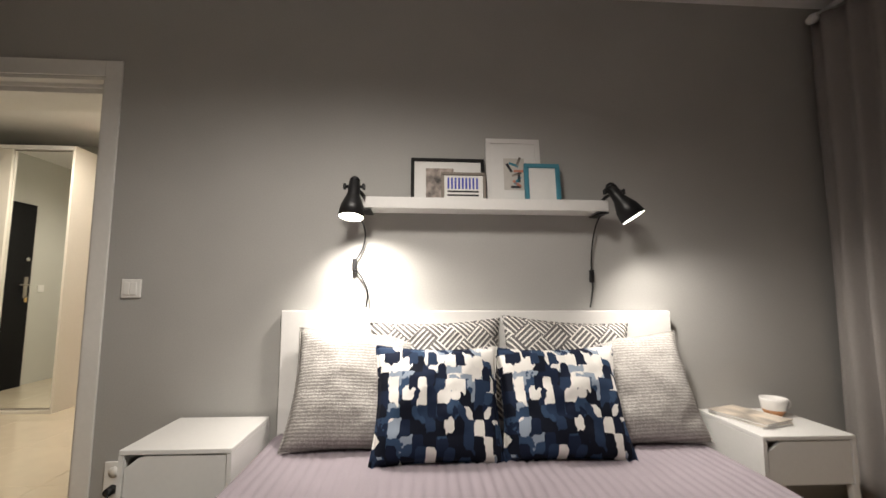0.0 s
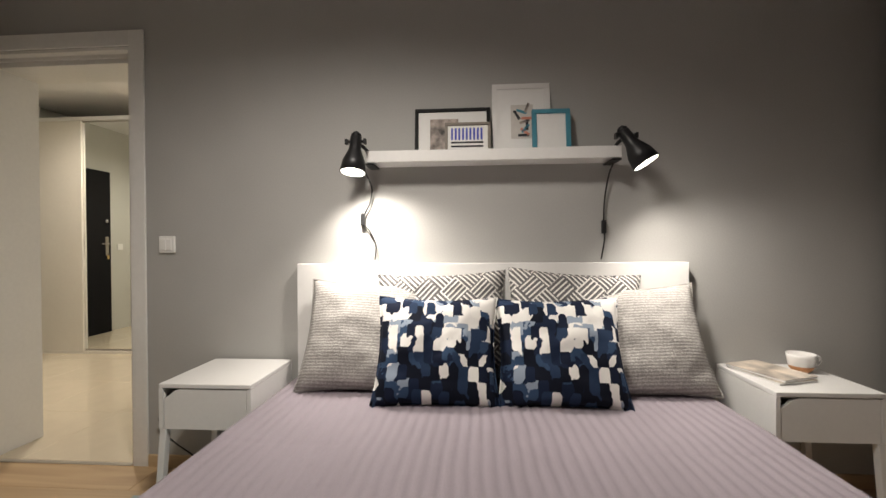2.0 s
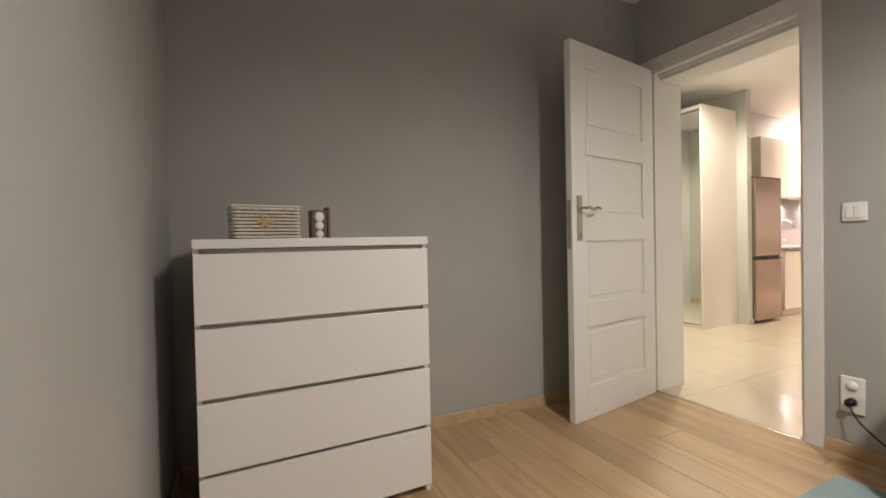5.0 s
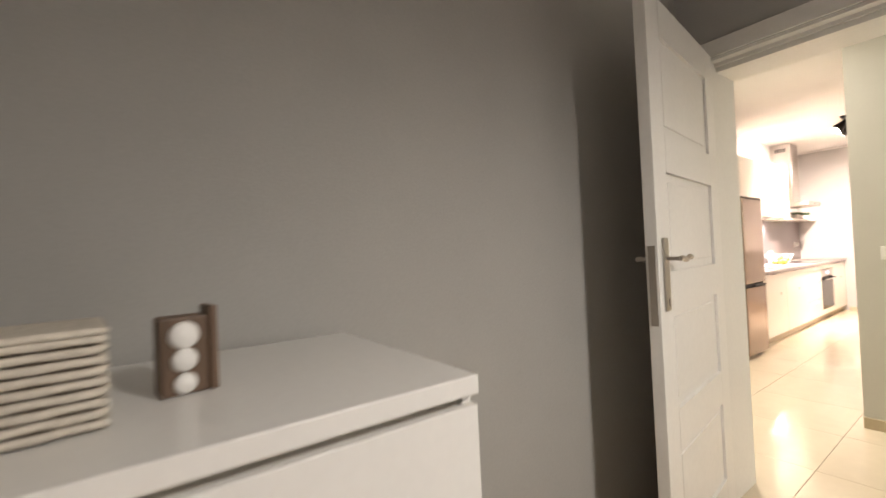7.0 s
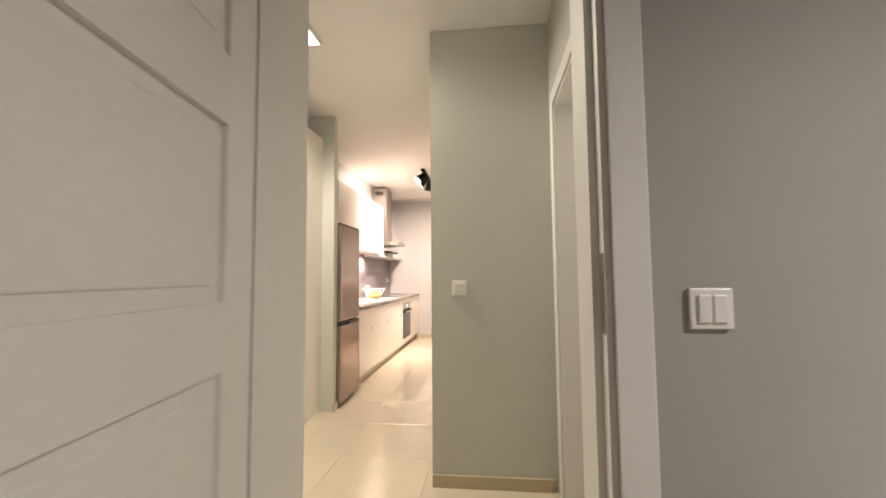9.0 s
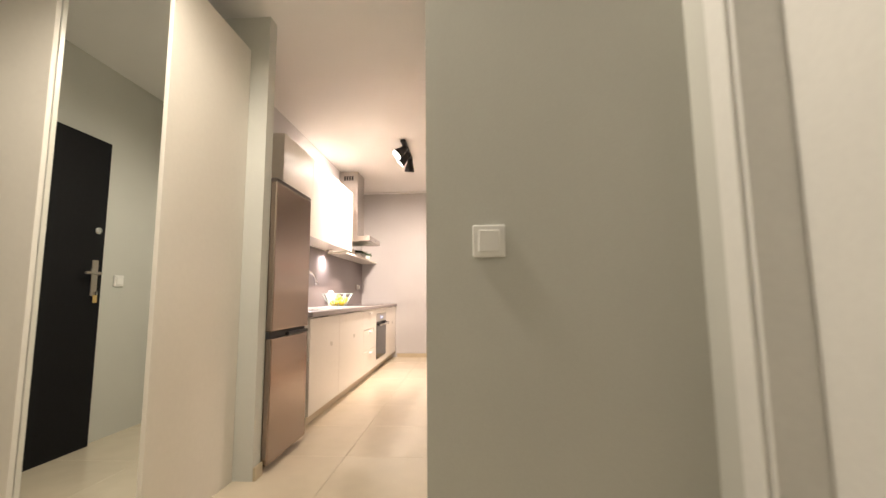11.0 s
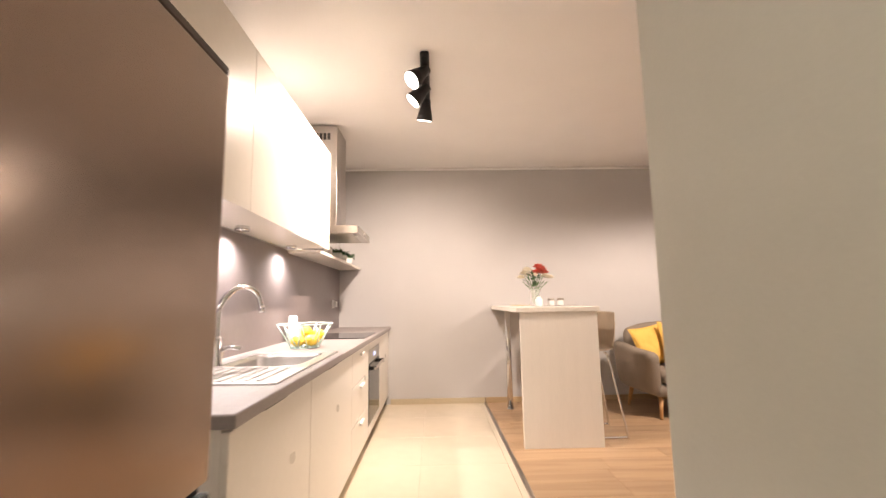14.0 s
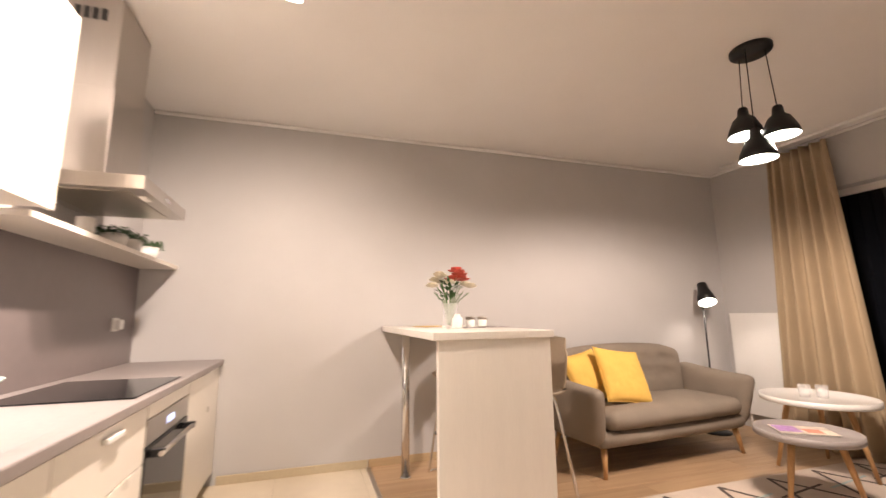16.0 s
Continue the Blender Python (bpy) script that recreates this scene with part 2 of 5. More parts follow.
def print_fabric(name, kind):
    """Printed cushion covers: brushed navy blocks, parquet lines, or crinkled weave."""
    m = bpy.data.materials.new(name)
    m.use_nodes = True
    n, l = m.node_tree.nodes, m.node_tree.links
    b = n["Principled BSDF"]
    b.inputs["Roughness"].default_value, b.inputs["Specular IOR Level"].default_value = 0.85, 0.15
    tc = n.new("ShaderNodeTexCoord")

    def mapping(scale, rot=0.0, src=None):
        mp = n.new("ShaderNodeMapping")
        mp.inputs["Scale"].default_value, mp.inputs["Rotation"].default_value = scale, (0, 0, rot)
        l.new(src or tc.outputs["Object"], mp.inputs[0])
        return mp.outputs[0]

    def ramp(src, stops):
        r = n.new("ShaderNodeValToRGB")
        r.color_ramp.interpolation = "CONSTANT" if kind == "navy" else "LINEAR"
        while len(r.color_ramp.elements) < len(stops):
            r.color_ramp.elements.new(0.5)
        for e, (p, c) in zip(r.color_ramp.elements, stops):
            e.position, e.color = p, (*c, 1)
        l.new(src, r.inputs[0])
        return r.outputs[0]

    if kind == "navy":
        wob = n.new("ShaderNodeTexNoise")
        wob.inputs["Scale"].default_value, wob.inputs["Detail"].default_value = 26, 3
        l.new(tc.outputs["Object"], wob.inputs[0])
        mixv = n.new("ShaderNodeVectorMath")
        mixv.operation = "MULTIPLY_ADD"
        mixv.inputs[1].default_value = (0.007, 0.007, 0)
        l.new(wob.outputs["Color"], mixv.inputs[0]), l.new(tc.outputs["Object"], mixv.inputs[2])
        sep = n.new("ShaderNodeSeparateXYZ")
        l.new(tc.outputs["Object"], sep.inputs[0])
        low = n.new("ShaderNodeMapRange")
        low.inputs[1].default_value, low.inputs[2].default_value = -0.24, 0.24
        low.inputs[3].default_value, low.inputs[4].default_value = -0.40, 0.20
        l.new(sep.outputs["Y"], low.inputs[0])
        layers = []
        for scale in ((23, 17, 0), (29, 21, 0)):
            v = n.new("ShaderNodeTexVoronoi")
            v.distance, v.inputs["Scale"].default_value, v.inputs["Randomness"].default_value = "CHEBYCHEV", 1.0, 0.6
            v.voronoi_dimensions = "2D"
            l.new(mapping(scale, 0.03, mixv.outputs[0]), v.inputs["Vector"])
            s = n.new("ShaderNodeSeparateXYZ")
            l.new(v.outputs["Color"], s.inputs[0])
            layers.append(s)
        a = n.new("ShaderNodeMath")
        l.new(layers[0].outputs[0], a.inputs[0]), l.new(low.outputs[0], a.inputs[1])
        wash = n.new("ShaderNodeMath")
        wash.operation = "MULTIPLY_ADD"
        wash.inputs[1].default_value, wash.inputs[2].default_value = 0.25, -0.12
        l.new(wob.outputs[0], wash.inputs[0])
        a2 = n.new("ShaderNodeMath")
        l.new(a.outputs[0], a2.inputs[0]), l.new(wash.outputs[0], a2.inputs[1])
        col = ramp(a2.outputs[0], ((0.0, (0.006, 0.008, 0.016)), (0.24, (0.010, 0.017, 0.040)), (0.44, (0.032, 0.060, 0.115)),
                                   (0.54, (0.26, 0.31, 0.38)), (0.62, (0.74, 0.72, 0.69))))
        col2 = ramp(layers[1].outputs[1], ((0.0, (0.78, 0.76, 0.72)), (0.12, (0.020, 0.036, 0.075)), (0.24, (0.008, 0.012, 0.028)), (0.38, (1, 1, 1))))
        pick = n.new("ShaderNodeMath")
        pick.operation, pick.inputs[1].default_value = "LESS_THAN", 0.33
        l.new(layers[1].outputs[1], pick.inputs[0])
        mx = n.new("ShaderNodeMix")
        mx.data_type = "RGBA"
        l.new(pick.outputs[0], mx.inputs[0]), l.new(col, mx.inputs[6]), l.new(col2, mx.inputs[7])
        l.new(mx.outputs[2], b.inputs["Base Color"])
        height = wob.outputs[0]
    elif kind == "parquet":
        waves = []
        for rot in (0.785, -0.785):
            w = n.new("ShaderNodeTexWave")
            w.inputs["Scale"].default_value = 17.0
            l.new(mapping((1, 1, 1), rot), w.inputs["Vector"])
            waves.append(w)
        ch = n.new("ShaderNodeTexChecker")
        ch.inputs["Scale"].default_value = 11.5
        l.new(mapping((1, 1, 0), 0.785), ch.inputs["Vector"])
        mx = n.new("ShaderNodeMix")
        mx.data_type = "FLOAT"
        l.new(ch.outputs["Fac"], mx.inputs[0]), l.new(waves[0].outputs["Fac"], mx.inputs[2]), l.new(waves[1].outputs["Fac"], mx.inputs[3])
        l.new(ramp(mx.outputs[0], ((0.66, (0.13, 0.125, 0.125)), (0.76, (0.72, 0.70, 0.66)))), b.inputs["Base Color"])
        height = mx.outputs[0]
    else:
        w = n.new("ShaderNodeTexWave")
        w.bands_direction = "Y"
        w.inputs["Scale"].default_value, w.inputs["Distortion"].default_value, w.inputs["Detail"].default_value = 26, 4.5, 4
        w.inputs["Detail Scale"].default_value = 6
        l.new(tc.outputs["Object"], w.inputs["Vector"])
        f = n.new("ShaderNodeTexNoise")
        f.inputs["Scale"].default_value = 1
        l.new(mapping((190, 60, 20)), f.inputs[0])
        mx = n.new("ShaderNodeMath")
        mx.operation = "MULTIPLY"
        l.new(w.outputs["Fac"], mx.inputs[0]), l.new(f.outputs[0], mx.inputs[1])
        l.new(ramp(mx.outputs[0], ((0.12, (0.30, 0.285, 0.27)), (0.55, (0.52, 0.50, 0.47)))), b.inputs["Base Color"])
        height = mx.outputs[0]
    bp = n.new("ShaderNodeBump")
    bp.inputs["Strength"].default_value, bp.inputs["Distance"].default_value = 0.6, 0.003
    l.new(height, bp.inputs["Height"]), l.new(bp.outputs[0], b.inputs["Normal"])
    return m


NAVY, PARQUET, CRINKLE = print_fabric("navy_brush_print", "navy"), print_fabric("parquet_line_print", "parquet"), print_fabric("crinkled_grey_weave", "crinkle")


# ---- building blocks ----
def box(bm, lo, hi, bevel=0.0, segments=2):
    """A box between two corners, with rounded edges where asked."""
    made = bmesh.ops.create_cube(bm, size=1.0)["verts"]
    size, mid = [h - a for a, h in zip(lo, hi)], [(a + h) / 2 for a, h in zip(lo, hi)]
    for v in made:
        v.co = Vector([v.co[k] * size[k] + mid[k] for k in range(3)])
    if bevel:
        edges = {e for v in made for e in v.link_edges}
        bmesh.ops.bevel(bm, geom=list(edges), offset=bevel, segments=segments, affect="EDGES", profile=0.5)
    return bm


def boxed(lo, hi, bevel=0.0, segments=2):
    return box(bmesh.new(), lo, hi, bevel, segments)


def lathe(profile, place=(0, 0, 0), n=32, tilt=None):
    """A turned shape from (radius, height) steps."""
    bm = bmesh.new()
    rings = []
    for r, z in profile:
        rings.append([bm.verts.new((max(r, 1e-4) * math.cos(2 * math.pi * k / n), max(r, 1e-4) * math.sin(2 * math.pi * k / n), z)) for k in range(n)])
    for a, b in zip(rings, rings[1:]):
        for k in range(n):
            bm.faces.new((a[k], a[(k + 1) % n], b[(k + 1) % n], b[k]))
    bm.faces.new(rings[0][::-1]), bm.faces.new(rings[-1])
    for f in bm.faces:
        f.smooth = True
    bm.transform(Matrix.Translation(place) @ (tilt or Matrix()))
    return bm


def tube(points, radius, n=10, bm=None, taper=None):
    """A round bar along points."""
    bm = bm or bmesh.new()
    pts = [Vector(p) for p in points]
    rings, up = [], Vector((0.13, 0.21, 0.97))
    for k, p in enumerate(pts):
        d = (pts[min(k + 1, len(pts) - 1)] - pts[max(k - 1, 0)]).normalized()
        side = d.cross(up)
        side = (side if side.length > 0.05 else d.cross(Vector((1, 0, 0)))).normalized()
        other = d.cross(side)
        r = radius if taper is None else radius + (taper - radius) * k / (len(pts) - 1)
        rings.append([bm.verts.new(p + r * (side * math.cos(2 * math.pi * j / n) + other * math.sin(2 * math.pi * j / n))) for j in range(n)])
    for a, b in zip(rings, rings[1:]):
        for j in range(n):
            bm.faces.new((a[j], a[(j + 1) % n], b[(j + 1) % n], b[j])).smooth = True
    bm.faces.new(rings[0][::-1]), bm.faces.new(rings[-1])
    return bm


def smooth_path(points, steps=6):
    """A rounder path through points."""
    pts, out = [Vector(p) for p in points], []
    for k in range(len(pts) - 1):
        p0, p1, p2, p3 = pts[max(k - 1, 0)], pts[k], pts[k + 1], pts[min(k + 2, len(pts) - 1)]
        for s in range(steps):
            t = s / steps
            out.append(0.5 * (2 * p1 + (p2 - p0) * t + (2 * p0 - 5 * p1 + 4 * p2 - p3) * t * t + (3 * p1 - p0 - 3 * p2 + p3) * t ** 3))
    return out + [pts[-1]]


def part(name, bm, mat, parent=None, label="", m=None):
    """Links a bmesh as one mesh object under a thing or a part."""
    bmesh.ops.recalc_face_normals(bm, faces=bm.faces)
    me = bpy.data.meshes.new(name)
    bm.to_mesh(me)
    bm.free()
    me.materials.append(mat)
    ob = new(name, me)
    if m is not None:
        ob.matrix_basis = m
    if parent is not None:
        ob.parent = parent
    return tagged(ob, label)


def thing(name, place, label, category, group="", m=None):
    ob = new(name)
    ob.matrix_basis = m if m is not None else Matrix.Translation(place)
    ob.empty_display_size = 0.1
    return tagged(ob, label, category, group)


def fixed(name, bm, mat, label, category="wall"):
    return tagged(part(name, bm, mat), label, category, kind="structure")


def cushion(w, h, t, seed=0, wrinkle=0.006, pinch=0.06, n=26):
    """A stuffed cover lying in x and y, thin at its seam, with pointed corners."""
    bm = bmesh.new()
    rows = {}
    for side in (1, -1):
        for i in range(n + 1):
            for j in range(n + 1):
                u, v = 2 * i / n - 1, 2 * j / n - 1
                edge = i in (0, n) or j in (0, n)
                if side < 0 and edge:
                    rows[side, i, j] = rows[1, i, j]
                    continue
                full = ((1 - u * u) * (1 - v * v)) ** 0.42
                x = u * w / 2 * (1 - pinch * (1 - v * v) ** 1.0 * abs(u) ** 3)
                y = v * h / 2 * (1 - pinch * (1 - u * u) ** 1.0 * abs(v) ** 3)
                q = Vector((u * 2.3 + seed * 7.1, v * 2.3, side * 3.0))
                wr = wrinkle * (noise.noise(q) + 0.6 * noise.noise(q * 2.7)) * (0.35 + full)
                rows[side, i, j] = bm.verts.new((x, y, side * (t / 2 * full + (0 if edge else wr))))
    for side in (1, -1):
        for i in range(n):
            for j in range(n):
                q = [rows[side, i, j], rows[side, i + 1, j], rows[side, i + 1, j + 1], rows[side, i, j + 1]]
                bm.faces.new(q if side > 0 else q[::-1]).smooth = True
    return bm


def seam(w, h, pinch=0.06, r=0.004, n=16):
    """The piping round a cushion's edge."""
    pts = []
    for k in range(4 * n + 1):
        s, f = divmod(k, n)
        f = 2 * f / n - 1
        u, v = ((f, -1), (1, f), (-f, 1), (-1, -f), (f, -1))[s]
        pts.append((u * w / 2 * (1 - pinch * (1 - v * v) * abs(u) ** 3), v * h / 2 * (1 - pinch * (1 - u * u) * abs(v) ** 3), 0))
    return tube(pts, r, 6)


def drape(width, height, folds, depth, seed=0, gather=1.0, thick=0.004):
    """A hanging curtain: folds that deepen downwards, along x, hanging from z = height."""
    bm = bmesh.new()
    rnd = random.Random(seed)
    phase = [rnd.uniform(-0.6, 0.6) for _ in range(folds + 2)]
    nx, nz = folds * 12, 24
    grid = {}
    for s in (0, 1):
        for i in range(nx + 1):
            for j in range(nz + 1):
                u, w = i / nx, j / nz
                k = u * folds
                a = 2 * math.pi * k + phase[int(k)] * (1 - (k % 1)) + phase[min(int(k) + 1, folds + 1)] * (k % 1)
                amp = depth * (0.75 + 0.35 * w + 0.25 * noise.noise(Vector((k * 0.7, w * 1.5, seed))))
                spread = 1 + (gather - 1) * w
                x = (u - 0.5) * width * spread + 0.012 * noise.noise(Vector((k, w * 3, seed + 5)))
                grid[s, i, j] = bm.verts.new((x, amp * math.sin(a) + s * thick, height * (1 - w)))
    for s in (0, 1):
        for i in range(nx):
            for j in range(nz):
                q = [grid[s, i, j], grid[s, i + 1, j], grid[s, i + 1, j + 1], grid[s, i, j + 1]]
                bm.faces.new(q if s else q[::-1]).smooth = True
    for i in range(nx):
        for j in (0, nz):
            bm.faces.new((grid[0, i, j], grid[0, i + 1, j], grid[1, i + 1, j], grid[1, i, j]))
    for j in range(nz):
        for i in (0, nx):
            bm.faces.new((grid[0, i, j], grid[0, i, j + 1], grid[1, i, j + 1], grid[1, i, j]))
    return bm


def switch(place, turn, label, buttons=1, size=0.082):
    """A wall switch: frame and rocker, facing -y before its turn."""
    s = thing("light_switch", place, label, "switch", m=pose(*place, 0, 0, turn))
    part("frame", boxed((-size / 2, -0.012, -size / 2), (size / 2, 0, size / 2), 0.004), PLASTIC, s)
    w = 0.056 / buttons
    for k in range(buttons):
        x = -0.028 + k * w
        part("rocker", boxed((x + 0.0008, -0.018, -0.028), (x + w - 0.0008, -0.0121, 0.028), 0.003), PLASTIC, s)
    return s


H, HH = 2.70, 2.63
# ---- structure: bedroom ----
D0, D1, DH, DT = -2.535, -1.735, 2.075, 0.27
fixed("wall_north", box(box(boxed((D1 + 0.0, 0, 0), (2.08, DT, H)), (D0, 0, DH), (D1, DT, H)), (-2.95, 0, 0), (D0, DT, H)), PLASTER,
      "grey painted bedroom wall with a doorway beside the bed")
bm = boxed((-0.12, -2.85, 0), (0, 0.0, H))
bm.transform(pose(-2.66, -0.001, 0, 0, 0, -3.2))
fixed("wall_west", bm, PLASTER, "plain grey painted bedroom wall behind the open door")
fixed("wall_south", boxed((-2.95, -2.82, 0), (2.08, -2.68, H)), PLASTER, "plain grey painted bedroom wall beside the chest")
wy0, wy1 = -2.1, -0.35
bm = boxed((1.85, -2.68, 0), (2.08, wy0, H))
box(bm, (1.85, wy1, 0), (2.08, 0, H)), box(bm, (1.85, wy0, 2.25), (2.08, wy1, H)), box(bm, (1.85, wy0, 0), (2.08, wy1, 0.85))
fixed("wall_east", bm, PLASTER, "grey painted bedroom wall with a dark window")
fixed("ceiling_bedroom", boxed((-3.0, -2.85, 2.575), (2.1, 0.0, 2.69)), CEIL, "white painted bedroom ceiling", "ceiling")


def window(name, x, y0, y1, z0, z1, label):
    w = tagged(thing(name, (x, (y0 + y1) / 2, z0), label, "window"), kind="structure")
    hw, h = (y1 - y0) / 2, z1 - z0
    fb = boxed((-0.03, -hw, 0), (0.03, hw, 0.06), 0.004)
    box(fb, (-0.03, -hw, h - 0.06), (0.03, hw, h), 0.004), box(fb, (-0.03, -hw, 0.06), (0.03, -hw + 0.06, h - 0.06)), box(fb, (-0.03, hw - 0.06, 0.06), (0.03, hw, h - 0.06))
    box(fb, (-0.03, -0.04, 0.06), (0.03, 0.04, h - 0.06))
    part("window_frame", fb, WHITE, w)
    for a, b in ((-hw + 0.06, -0.04), (0.04, hw - 0.06)):
        part("pane", boxed((-0.008, a, 0.06), (0.008, b, h - 0.06)), NIGHT, w, "night-dark glass")
    part("window_sill", boxed((-0.16, -hw + 0.002, 0.002), (-0.032, hw - 0.002, 0.028), 0.005), WHITE, w)
    return w


window("window_1", 2.02, wy0, wy1, 0.85, 2.25, "white framed bedroom window, dark with night")

# door casing and lining
cas = boxed((D1, -0.012, 0), (D1 + 0.075, -0.001, DH + 0.075), 0.003)
box(cas, (D0 - 0.075, -0.012, 0), (D0, -0.001, DH + 0.075), 0.003)
box(cas, (D0, -0.012, DH), (D1, -0.001, DH + 0.075), 0.003)
box(cas, (D1, DT + 0.001, 0), (D1 + 0.075, DT + 0.012, DH + 0.075), 0.003)
box(cas, (D0 - 0.075, DT + 0.001, 0), (D0, DT + 0.012, DH + 0.075), 0.003)
box(cas, (D0, DT + 0.001, DH), (D1, DT + 0.012, DH + 0.075), 0.003)
box(cas, (D0, 0.002, 0.0), (D0 + 0.014, DT, DH - 0.014)), box(cas, (D1 - 0.014, 0.002, 0), (D1, DT, DH - 0.014)), box(cas, (D0, 0.002, DH - 0.014), (D1, DT, DH))
box(cas, (D1 - 0.03, 0.045, 0), (D1 - 0.014, 0.06, DH - 0.014)), box(cas, (D0 + 0.014, 0.045, DH - 0.03), (D1 - 0.03, 0.06, DH - 0.014))
box(cas, (D0 + 0.0145, 0.062, DH - 0.052), (D1 - 0.0145, DT + 0.013, DH - 0.0145))
frame_1 = fixed("door_frame_1", cas, DOORWHITE, "white painted door frame with lining", "door frame")
part("strike_plate", boxed((D1 - 0.0165, 0.006, 1.045), (D1 - 0.0135, 0.034, 1.215), 0.001), NICKEL, frame_1, "satin metal strike plate")


def panel_door(name, w, h, mm, label):
    """A four-panelled leaf hinged at x = 0, with its face towards -y, closed along +x."""
    d = tagged(thing(name, (0, 0, 0), label, "door", m=mm), kind="structure")
    t, stile = 0.04, 0.12
    rails = [0.0, 0.18, 0.507, 0.642, 0.98, 1.11, 1.45, 1.586, 1.92, h]
    bm = boxed((0, -t, 0), (stile, 0, h), 0.003)
    box(bm, (w - stile, -t, 0), (w, 0, h), 0.003)
    for k in range(0, len(rails), 2):
        box(bm, (stile, -t, rails[k]), (w - stile, 0, rails[k + 1]))
    part("leaf", bm, DOORWHITE, d)
    for k in range(1, len(rails) - 1, 2):
        b2 = boxed((stile, -t + 0.012, rails[k]), (w - stile, -0.012, rails[k + 1]))
        b2b = boxed((stile + 0.03, -t + 0.008, rails[k] + 0.03), (w - stile - 0.03, -0.008, rails[k + 1] - 0.03), 0.004)
        part("panel", b2, DOORWHITE, d), part("panel", b2b, DOORWHITE, d)
    for s in (-1, 1):
        y = -t - 0.001 if s < 0 else 0.001
        hd = part("door_handle", box(boxed((w - 0.075, min(y, y + s * 0.008), 0.985), (w - 0.035, max(y, y + s * 0.008), 1.225), 0.003),
                                     (w - 0.06, min(y, y + s * 0.045), 1.15), (w - 0.05, max(y, y + s * 0.045), 1.162)), NICKEL, d, "satin nickel lever handle")
        yy = y + s * 0.045
        part("lever", tube(smooth_path([(w - 0.055, yy, 1.155), (w - 0.085, yy, 1.157), (w - 0.12, yy, 1.149), (w - 0.16, yy, 1.159), (w - 0.18, yy, 1.156)]), 0.008), NICKEL, hd)
        part("keyhole", boxed((w - 0.058, y - 0.009 if s < 0 else y + 0.008, 1.0), (w - 0.052, y - 0.008 if s < 0 else y + 0.009, 1.025)), INK, hd)
    part("lock_plate", boxed((w + 0.0002, -t + 0.009, 0.94), (w + 0.0025, -0.009, 1.20), 0.0005), NICKEL, d, "satin nickel lock face")
    return d


panel_door("door_1", 0.80, 2.05, pose(-2.50, -0.042, 0.014, 0, 0, -82.0), "white four-panelled wooden door standing open")


def skirting(name, runs, mat, label, h=0.07, t=0.014):
    bm = bmesh.new()
    for x0, y0, x1, y1 in runs:
        d = Vector((x1 - x0, y1 - y0, 0))
        b = boxed((0, 0, 0.001), (d.length, t, h), 0.003, 1)
        b.transform(pose(x0, y0, 0, 0, 0, math.degrees(math.atan2(d.y, d.x))))
        me = bpy.data.meshes.new("tmp")
        b.to_mesh(me)
        b.free()
        bm.from_mesh(me)
        bpy.data.meshes.remove(me)
    return fixed(name, bm, mat, label, "skirting")


skirting("baseboard_bedroom", [(1.84, -0.001, D1 + 0.077, -0.001), (-2.668, -0.12, -2.80, -2.66), (-2.75, -2.679, 1.6, -2.679), (1.849, -2.67, 1.849, -0.02)], OAKTRIM, "light oak skirting board along the bedroom walls")

# ---- structure: hall and living room ----
XE, XW, GW = -1.636, -4.77, -2.32
fixed("wall_hall_south", boxed((-4.95, DT + 0.004, 0), (D0 - 0.08, DT + 0.03, H)), HALLPAINT, "pale grey-green hall wall")
fixed("wall_hall_door", box(boxed((D1 + 0.08, DT + 0.004, 0), (XE, DT + 0.03, H)), (D0 - 0.08, DT + 0.004, DH + 0.08), (D1 + 0.08, DT + 0.03, H)), HALLPAINT, "pale grey-green wall round the bedroom doorway")
b0, b1 = 0.50, 1.30
bm = boxed((XE, DT + 0.0, 0), (XE + 0.15, b0, H))
box(bm, (XE, b1, 0), (XE + 0.15, 1.475, H)), box(bm, (XE, b0, DH), (XE + 0.15, b1, H))
fixed("wall_bathroom_side", bm, HALLPAINT, "pale hall wall with the bathroom doorway")
cas = boxed((XE - 0.012, b0 - 0.07, 0), (XE - 0.001, b0, DH + 0.07), 0.003)
box(cas, (XE - 0.012, b1, 0), (XE - 0.001, b1 + 0.07, DH + 0.07), 0.003), box(cas, (XE - 0.012, b0, DH), (XE - 0.001, b1, DH + 0.07), 0.003)
box(cas, (XE + 0.0, b0, 0), (XE + 0.15, b0 + 0.014, DH - 0.014)), box(cas, (XE, b1 - 0.014, 0), (XE + 0.15, b1, DH - 0.014)), box(cas, (XE, b0, DH - 0.014), (XE + 0.15, b1, DH))
fixed("door_frame_2", cas, DOORWHITE, "white painted frame of the bathroom doorway", "door frame")
d2 = tagged(thing("door_2", (XE + 0.10, b0 + 0.016, 0.008), "white closed bathroom door", "door"), kind="structure")
part("leaf", boxed((0, 0, 0), (0.04, b1 - b0 - 0.032, DH - 0.026), 0.003), DOORWHITE, d2)
part("door_handle", tube(smooth_path([(-0.001, 0.06, 1.06), (-0.045, 0.06, 1.06), (-0.05, 0.1, 1.06), (-0.05, 0.18, 1.06)]), 0.008), NICKEL, d2, "satin nickel lever handle")
fixed("wall_block", boxed((GW, 1.475, 0), (XE + 0.15, 3.37, HH - 0.001)), HALLPAINT, "pale grey-green wall block between hall and living room")
fixed("wall_hall_west", boxed((XW - 0.15, DT, 0), (XW, 2.66, H)), HALLPAINT, "pale grey-green hall wall with the entrance door")
fixed("wall_pillar", boxed((-4.95, 2.66, 0), (-3.36, 2.745, HH - 0.001)), HALLPAINT, "pale wall end between wardrobe and fridge")
